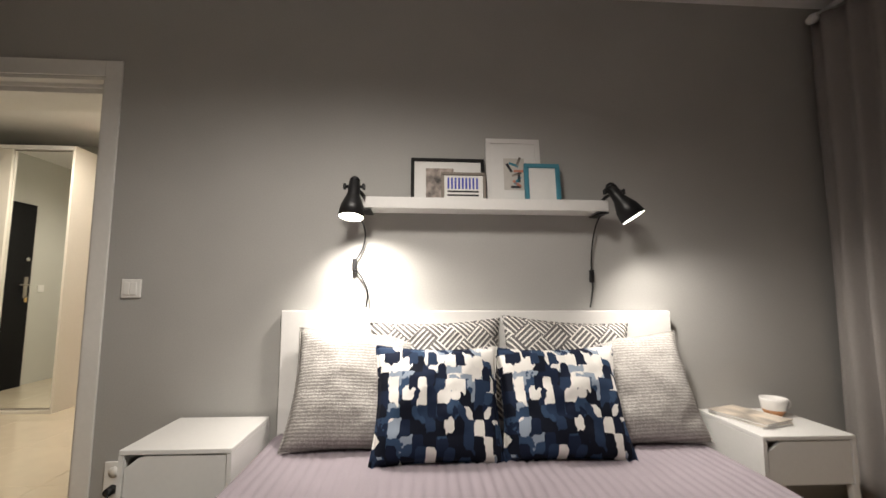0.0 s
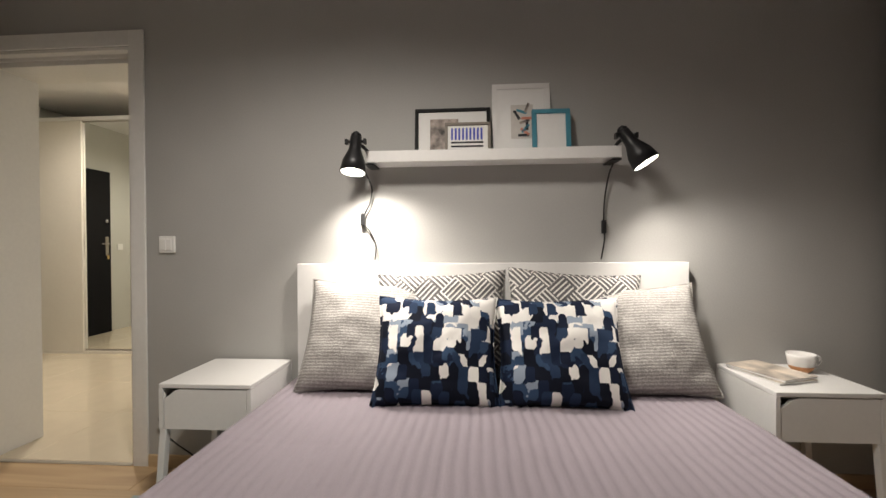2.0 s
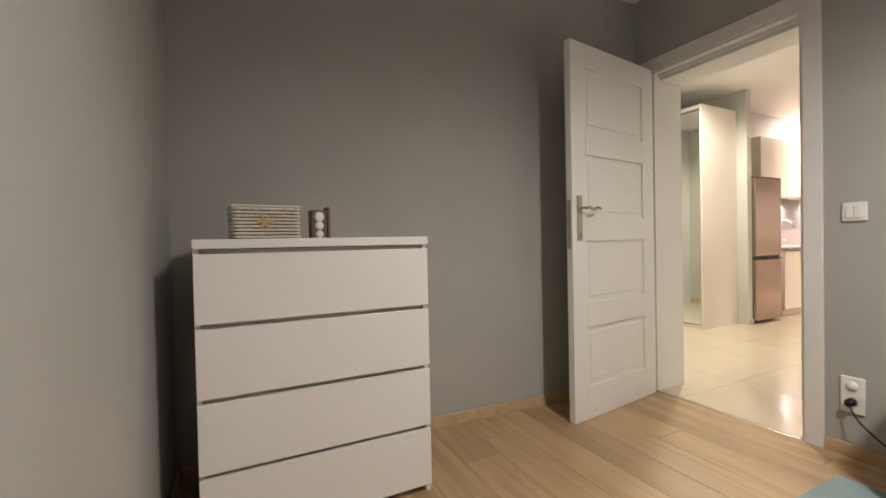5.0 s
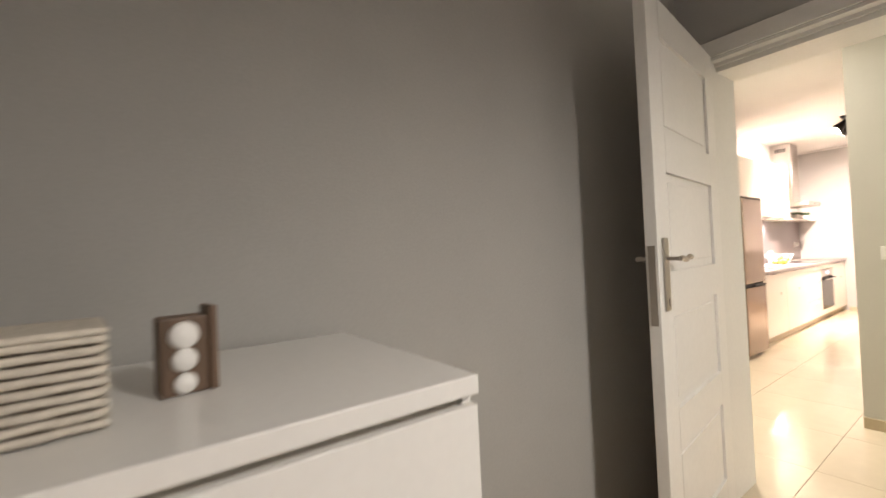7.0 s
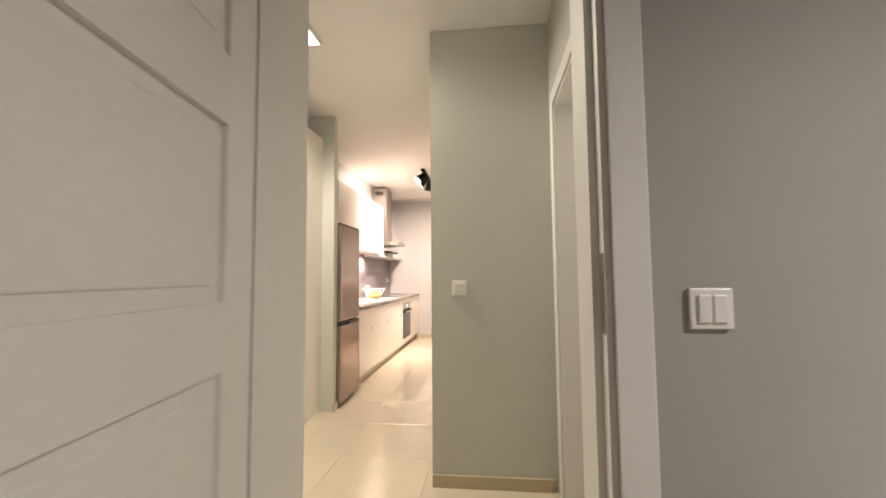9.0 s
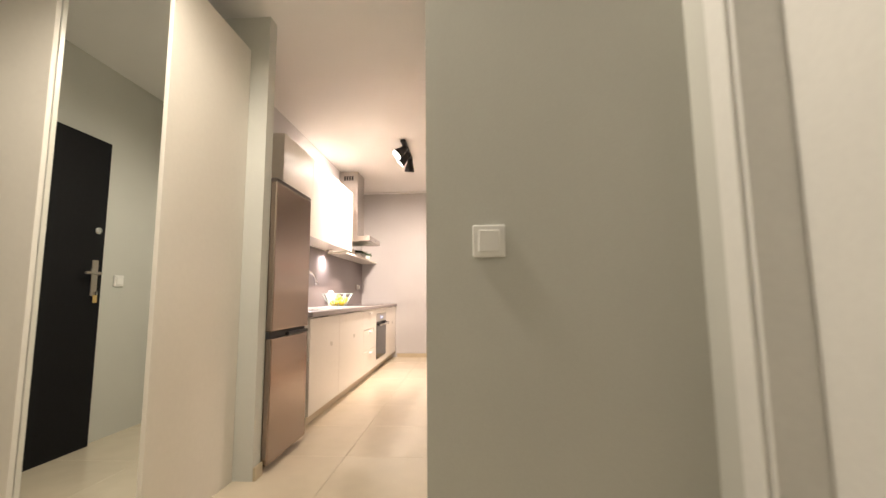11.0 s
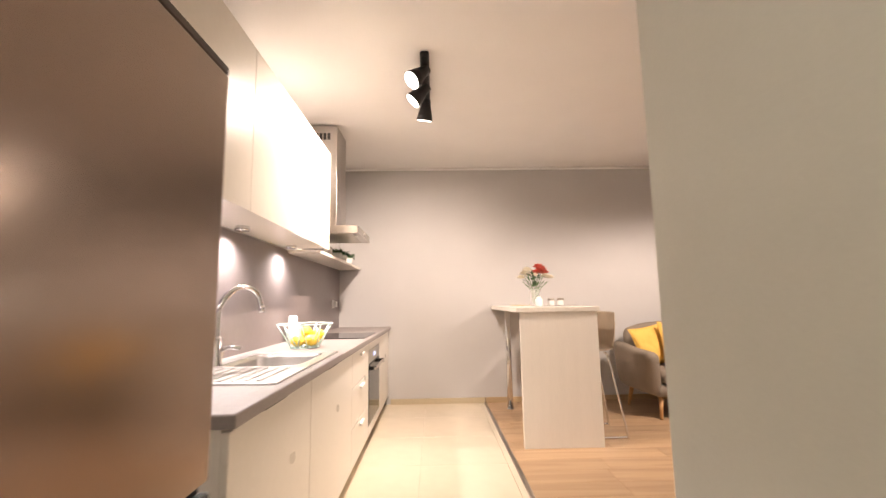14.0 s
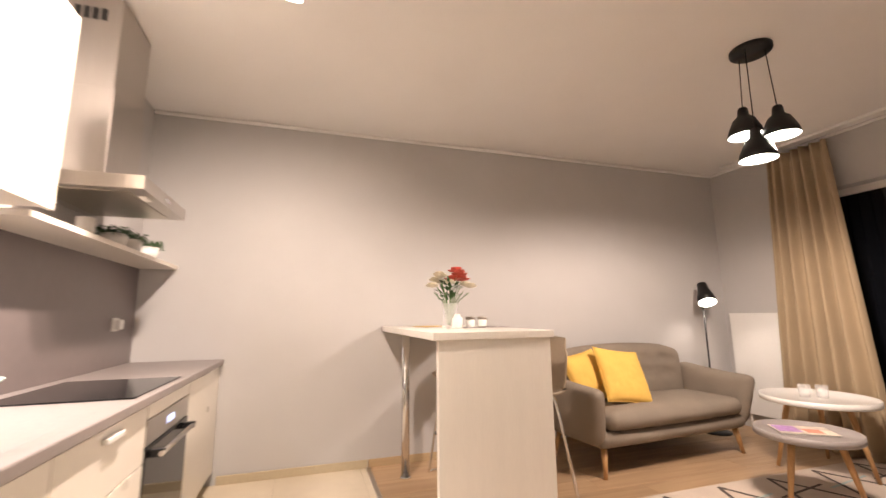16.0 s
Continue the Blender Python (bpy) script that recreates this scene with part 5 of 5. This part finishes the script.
for x, y, z, red in heads:
    st = part("stem", tube(smooth_path([(x * 0.15, y * 0.15, 0.02), (x * 0.3, y * 0.3, 0.15), (x * 0.9, y * 0.9, z - 0.03)]), 0.003, 6), STEMG, vase)
    bm = bmesh.new()
    r0 = 0.058 if red else 0.048
    for ring in range(4):
        for k in range(6 + ring):
            a, el = 6.283 * (k + 0.5 * ring) / (6 + ring) + rnd.uniform(-0.2, 0.2), 80 - 24 * ring
            m = pose(x, y, z, 0, 0, math.degrees(a)) @ pose(0, 0, 0, 0, -el, 0)
            rr = r0 * (0.55 + 0.17 * ring)
            v = [bm.verts.new(m @ Vector(c)) for c in ((0, 0, 0), (rr * 0.55, -rr * 0.45, 0.004), (rr, -rr * 0.2, 0.012), (rr, rr * 0.2, 0.012), (rr * 0.55, rr * 0.45, 0.004))]
            bm.faces.new(v).smooth = True
    part("blossom", bm, PETALR if red else PETALW, vase)
bm = bmesh.new()
for _ in range(46):
    a, r, z = rnd.uniform(0, 6.28), rnd.uniform(0.02, 0.09), rnd.uniform(0.17, 0.29)
    m = pose(r * math.cos(a), r * math.sin(a), z, 0, rnd.uniform(-70, -10), math.degrees(a))
    bm.faces.new([bm.verts.new(m @ Vector(c)) for c in ((0, 0, 0), (0.025, -0.011, 0.003), (0.055, 0, 0), (0.025, 0.011, 0.003))])
part("leaves", bm, LEAF, vase)
tagged(part("candle_jar", lathe([(0, 0), (0.032, 0), (0.034, 0.01), (0.034, 0.065), (0.022, 0.07), (0.02, 0.088), (0, 0.089)], (-1.90, 6.22, TB)), CERAMIC), "small white ceramic jar on the bar", "jar")
for x in (-1.72, -1.63):
    j = thing("glass_jar", (x, 6.46, TB), "small jar with a dark lid on the bar", "jar", "jars on the bar")
    part("body", lathe([(0, 0), (0.03, 0), (0.032, 0.008), (0.032, 0.05), (0, 0.051)]), CERAMIC, j)
    part("lid", lathe([(0, 0.0515), (0.033, 0.0515), (0.033, 0.07), (0, 0.072)]), NICKEL, j, "dull metal lid")
for k, (x, y, a, mm) in enumerate(((-1.80, 6.28, 12, GREYTOP), (-1.62, 6.30, -8, GREYTOP), (-1.98, 6.62, 30, YELLOW))):
    t = thing("placemat", (x, y, TB), "thin folded paper mat on the bar", "mat", m=pose(x, y, TB + 0.0005 + 0.002 * k, 0, 0, a))
    part("sheet", boxed((-0.09, -0.06, 0), (0.09, 0.06, 0.0035), 0.001), mm, t)

# ---- living room ----
sofa = thing("sofa", (0, 0, 0), "grey-brown buttoned two-seat sofa on beech legs", "sofa", m=pose(-0.072, 6.70, 0.012, 0, 0, 4))
SW = 0.82


def soft_box(lo, hi, r=0.05, puff=0.0, n=3):
    bm = boxed(lo, hi, r, n)
    bmesh.ops.subdivide_edges(bm, edges=[e for e in bm.edges if e.calc_length() > 0.12], cuts=6, use_grid_fill=True)
    mid = [(a + b) / 2 for a, b in zip(lo, hi)]
    half = [(b - a) / 2 for a, b in zip(lo, hi)]
    for v in bm.verts:
        u = [(v.co[k] - mid[k]) / half[k] for k in range(3)]
        for k in range(3):
            o = [u[j] for j in range(3) if j != k]
            v.co[k] += puff * u[k] * (1 - min(1, o[0] ** 2)) * (1 - min(1, o[1] ** 2))
    for f in bm.faces:
        f.smooth = True
    return bm


b = soft_box((-SW + 0.06, -0.33, 0.20), (SW - 0.06, 0.34, 0.315), 0.05, 0.012)
part("base", b, SOFA, sofa)
part("seat_cushion", soft_box((-SW + 0.13, -0.36, 0.318), (SW - 0.13, 0.20, 0.45), 0.055, 0.03), SOFA, sofa, "thick grey-brown seat cushion")
bk2 = soft_box((-SW + 0.10, 0.17, 0.32), (SW - 0.10, 0.31, 0.83), 0.06, 0.02)
buttons = [(x, z) for z in (0.60, 0.72) for x in (-0.50, -0.25, 0.0, 0.25, 0.50)]
bmesh.ops.subdivide_edges(bk2, edges=[e for e in bk2.edges if e.calc_length() > 0.05], cuts=2, use_grid_fill=True)
for v in bk2.verts:
    side = abs(v.co.x) / (SW - 0.1)
    if v.co.y < 0.22:
        for x, z in buttons:
            dd = (v.co.x - x) ** 2 + (v.co.z - z) ** 2
            v.co.y += 0.045 * math.exp(-dd / 0.0018)
    if v.co.z > 0.6:
        v.co.z += 0.03 * (1 - side ** 2) - 0.03 * max(0, side - 0.72) / 0.28
    v.co.y += 0.14 * (v.co.z - 0.32) * 0.5
bkp = part("backrest", bk2, SOFA, sofa, "buttoned backrest")
for x, z in buttons:
    part("button", lathe([(0, 0), (0.012, 0.001), (0.01, 0.007), (0, 0.009)], (x, 0.2 + 0.14 * (z - 0.32) * 0.5, z), 12, pose(0, 0, 0, 90)), SOFA, bkp)
for s in (-1, 1):
    a = soft_box((s * (SW - 0.07) - 0.065, -0.36, 0.22), (s * (SW - 0.07) + 0.065, 0.30, 0.62), 0.055, 0.012)
    for v in a.verts:
        k = (v.co.z - 0.22) / 0.4
        v.co.x += s * 0.055 * k
        v.co.z += 0.06 * max(0, v.co.y + 0.1) / 0.4 * k
        if v.co.y < 0:
            v.co.y -= 0.03 * k - 0.05 * (1 - k)
    part("armrest", a, SOFA, sofa, "sloping padded armrest")
    for y in (-0.27, 0.26):
        part("leg", tube([(s * (SW - 0.13), y * 0.95, 0.205), (s * (SW - 0.10), y * 1.08, 0.0)], 0.024, 14, None, 0.014), BEECH, sofa, "tapered beech leg")


def sofa_cushion(w, h, place, lean, turn, roll, seed, label):
    m = pose(*place, 0, 0, turn) @ pose(0, 0, 0, lean, 0, 0) @ pose(0, h / 2, 0, 0, 0, 0) @ pose(0, 0, 0, 0, 0, roll)
    ob = tagged(part("yellow_cushion", cushion(w, h, 0.13, seed, 0.008), YELLOW, None, "", m), label, "cushion", "yellow cushions on the sofa")
    part("piping", seam(w, h), YELLOW, ob)


sofa_cushion(0.40, 0.40, (-0.62, 6.60, 0.475), 66, 12, 8, 7, "plain yellow cushion leaning in the sofa corner")
sofa_cushion(0.44, 0.44, (-0.38, 6.46, 0.475), 62, 6, -9, 8, "plain yellow square cushion standing on the sofa")

fl = thing("floor_lamp", (1.02, 6.99, 0.012), "black metal floor lamp with a bell shade, lit", "floor lamp")
part("base", lathe([(0, 0), (0.13, 0), (0.13, 0.012), (0.02, 0.03), (0, 0.03)]), BLACK, fl)
part("pole", tube([(0, 0, 0.03), (0, 0, 1.30)], 0.009), BLACK, fl)
part("joint", tube([(0, 0, 1.30), (-0.02, -0.03, 1.37), (-0.03, -0.05, 1.40)], 0.009), BLACK, fl)
part("wing_nut", boxed((-0.06, -0.04, 1.37), (0.0, -0.03, 1.39), 0.003), BLACK, fl)
spot_head(fl, (-0.03, -0.06, 1.31), (-0.25, -0.42, 0.6), 1.75)

pd = thing("pendant_lamp", (-0.345, 5.32, H), "black three-shade pendant lamp hanging on cords, lit", "pendant lamp")
part("canopy", lathe([(0, -0.03), (0.10, -0.03), (0.108, -0.02), (0.108, -0.001), (0, -0.001)], n=40), BLACK, pd)
for x, y, z in ((0.0, 0.09, -0.47), (0.045, -0.07, -0.53), (-0.10, -0.03, -0.67)):
    b = lathe([(0.02, 0.14), (0.026, 0.13), (0.030, 0.09), (0.056, 0.065), (0.084, 0.0), (0.094, -0.04), (0.091, -0.04), (0.080, 0.0), (0.05, 0.06), (0.02, 0.075)], (x, y, z))
    bmesh.ops.delete(b, geom=[f for f in b.faces if len(f.verts) > 4], context="FACES_ONLY")
    s = part("shade", b, BLACK, pd)
    part("bulb", lathe([(0, -0.05), (0.03, -0.045), (0.04, -0.02), (0.03, 0.01), (0.015, 0.04), (0, 0.04)], (x, y, z)), BULB, s)
    # inner face glows by itself to look lit by the bulb
    part("glowing_lining", lathe([(0.024, 0.07), (0.049, 0.058), (0.0795, -0.001), (0.0905, -0.0395), (0.0895, -0.0395), (0.0785, -0.001), (0.048, 0.057), (0.023, 0.069)], (x, y, z)), LAMPGLOW, s)
    part("cord", tube([(x * 0.8, y * 0.8, -0.03), (x, y, z + 0.13)], 0.003, 8), BLACK, pd)

rad = thing("radiator", (1.529, 6.79, 0), "flat white panel radiator on the wall", "radiator")
part("panel", boxed((-0.085, -0.27, 0.16), (-0.03, 0.27, 1.15), 0.006), WHITE, rad)
for y in (-0.18, 0.18):
    part("bracket", boxed((-0.0295, y - 0.02, 0.3), (0.0, y + 0.02, 1.0)), WHITE, rad)
    part("pipe", tube([(-0.055, y, 0.012), (-0.055, y, 0.16)], 0.009), WHITE, rad)

curtain("curtain", pose(1.38, 6.19, 0.02, 0, 0, 90), 0.48, 2.60, 6, 0.05, LINEN, "beige linen curtain gathered beside the balcony window", 9, 1.6)
rail = tagged(part("curtain_rail", boxed((1.35, 3.5, H - 0.025), (1.41, 6.9, H - 0.001), 0.004), WHITE), "white curtain rail on the ceiling", "curtain rail")


def table(m, r, h, top, label):
    t = thing("side_table", (0, 0, 0), label, "coffee table", "nested coffee tables", m)
    part("tabletop", lathe([(0, h - 0.03), (r - 0.006, h - 0.03), (r, h - 0.024), (r, h + 0.012), (r - 0.008, h + 0.012), (r - 0.010, h), (0, h)], n=48), top, t)
    for k in range(3):
        a = 2 * math.pi * k / 3 + 0.5
        part("leg", tube([(0.55 * r * math.cos(a), 0.55 * r * math.sin(a), h - 0.031), (0.88 * r * math.cos(a), 0.88 * r * math.sin(a), 0)], 0.021, 14, None, 0.012), BEECH, t, "tapered beech leg")
    return t


table(pose(0.87, 5.99, 0.020, 0, 0, 0), 0.35, 0.50, WHITE, "round white tray-top coffee table on beech legs")
table(pose(0.18, 5.65, 0.020, 0, 0, 35), 0.27, 0.40, GREYTOP, "low round grey tray-top table on beech legs")
for x, y in ((0.81, 6.03), (0.89, 5.96)):
    tagged(part("tumbler", lathe([(0, 0), (0.034, 0), (0.04, 0.09), (0.038, 0.09), (0.032, 0.008), (0, 0.007)], (x, y, 0.5205)), GLASS), "clear glass tumbler on the white table", "glass", "tumblers on the table")
mz = thing("magazine", (0.17, 5.58, 0.4205), "colourful magazine with a purple cover print", "magazine", m=pose(0.17, 5.66, 0.4205, 0, 0, -35))
part("pages", boxed((-0.15, -0.10, 0), (0.15, 0.10, 0.007), 0.001), PAPER, mz)
part("cover", boxed((-0.152, -0.102, 0.0072), (0.152, 0.102, 0.0085)), MAGAZINE, mz)
part("cover_print", boxed((-0.14, -0.06, 0.0087), (-0.02, 0.09, 0.0095)), PURPLE, mz)
part("cover_print", boxed((0.0, -0.07, 0.0087), (0.09, 0.02, 0.0095)), PINK, mz)

rug = thing("patterned_rug", (0.28, 5.26, 0.0125), "beige rug with dark and teal triangle lines", "rug")
rx, ry = 1.17, 0.78
part("ground", boxed((-rx, -ry, 0), (rx, ry, 0.0065), 0.003), BEIGERUG, rug)


def yarn(p, q, mm, w=0.011):
    dd = Vector(q) - Vector(p)
    b = boxed((0, -w, 0), (dd.length, w, 0.0022))
    part("line", b, mm, rug, m=pose(p[0], p[1], 0.0066, 0, 0, math.degrees(math.atan2(dd.y, dd.x))))


cells = 5
for i in range(cells):
    x0, x1 = -rx + 0.04 + (2 * rx - 0.08) * i / cells, -rx + 0.04 + (2 * rx - 0.08) * (i + 1) / cells
    xm = (x0 + x1) / 2
    for j in range(3):
        y0, y1 = -ry + 0.04 + (2 * ry - 0.08) * j / 3, -ry + 0.04 + (2 * ry - 0.08) * (j + 1) / 3
        yarn((x0, y0), (xm, y1), RUGDARK), yarn((xm, y1), (x1, y0), RUGDARK)
        yarn((x0, (y0 + y1) / 2), (x1, (y0 + y1) / 2 + 0.06), RUGTEAL if (i + j) % 2 else RUGDARK, 0.008)

# ---- floors, laid piece by piece ----
def planks(floor, x0, x1, y0, y1, mat, width, length, z, seed):
    rnd = random.Random(seed)
    made = {}
    y, row = y0, 0
    while y < y1 - 0.005:
        w = min(width, y1 - y)
        x = x0 - rnd.uniform(0, length * 0.9)
        while x < x1:
            a, b = max(x, x0), min(x + length, x1)
            x += length
            if b - a < 0.02:
                continue
            key = (round(b - a, 3), round(w, 3))
            if key not in made:
                bm = boxed((0.0006, 0.0006, -0.006), (b - a - 0.0006, w - 0.0006, 0), 0.0012, 1)
                me = bpy.data.meshes.new("plank")
                bm.to_mesh(me)
                bm.free()
                me.materials.append(mat)
                made[key] = me
            ob = new("plank", made[key])
            ob.location, ob.parent = (a, y, z), floor
        y += w


fb = fixed("floor_bedroom", boxed((-2.95, -2.82, -0.1), (2.0, 0.0, 0.0035)), DARKGAP, "light oak laminate floor of the bedroom", "floor")
fv = fixed("floor_living", boxed((-2.31, 3.37, -0.1), (1.81, 7.3, 0.0035)), DARKGAP, "light oak laminate floor of the living room", "floor")
fh = fixed("floor_hall", box(boxed((-4.95, 0.0, -0.1), (XE + 0.15, 3.37, 0.0055)), (-4.1, 3.37, -0.1), (-2.312, 7.3, 0.0055)), GROUT, "cream polished tile floor of hall and kitchen", "floor")
fixed("floor_strip", box(boxed((-2.328, 3.375, 0.0085), (-2.296, 7.15, 0.0145), 0.002), (D0 + 0.014, -0.012, 0.0095), (D1 - 0.014, 0.014, 0.0145), 0.002), STEEL, "thin metal strip between tile and oak floors", "threshold")
planks(fb, -2.87, 1.848, -2.678, -0.002, OAK, 0.19, 1.28, 0.0115, 1)
planks(fv, -2.31, 1.53, 3.375, 7.16, OAKY, 0.19, 1.28, 0.0115, 2)
tiles = {}
for i in range(6):
    for j in range(13):
        x0, y0 = -4.77 + 0.6 * i, 0.02 + 0.6 * j
        x1, y1 = min(x0 + 0.6, -2.315 if y0 > 2.9 else XE + 0.1), min(y0 + 0.6, 7.164)
        if y0 > 2.7 and x1 < -3.95 or x1 - x0 < 0.02:
            continue
        key = (round(x1 - x0, 3), round(y1 - y0, 3))
        if key not in tiles:
            bm = boxed((0.001, 0.001, -0.004), (x1 - x0 - 0.001, y1 - y0 - 0.001, 0), 0.0008, 1)
            me = bpy.data.meshes.new("tile")
            bm.to_mesh(me)
            bm.free()
            me.materials.append(TILE)
            tiles[key] = me
        ob = new("tile", tiles[key])
        ob.location, ob.parent = (x0, y0, 0.0105), fh
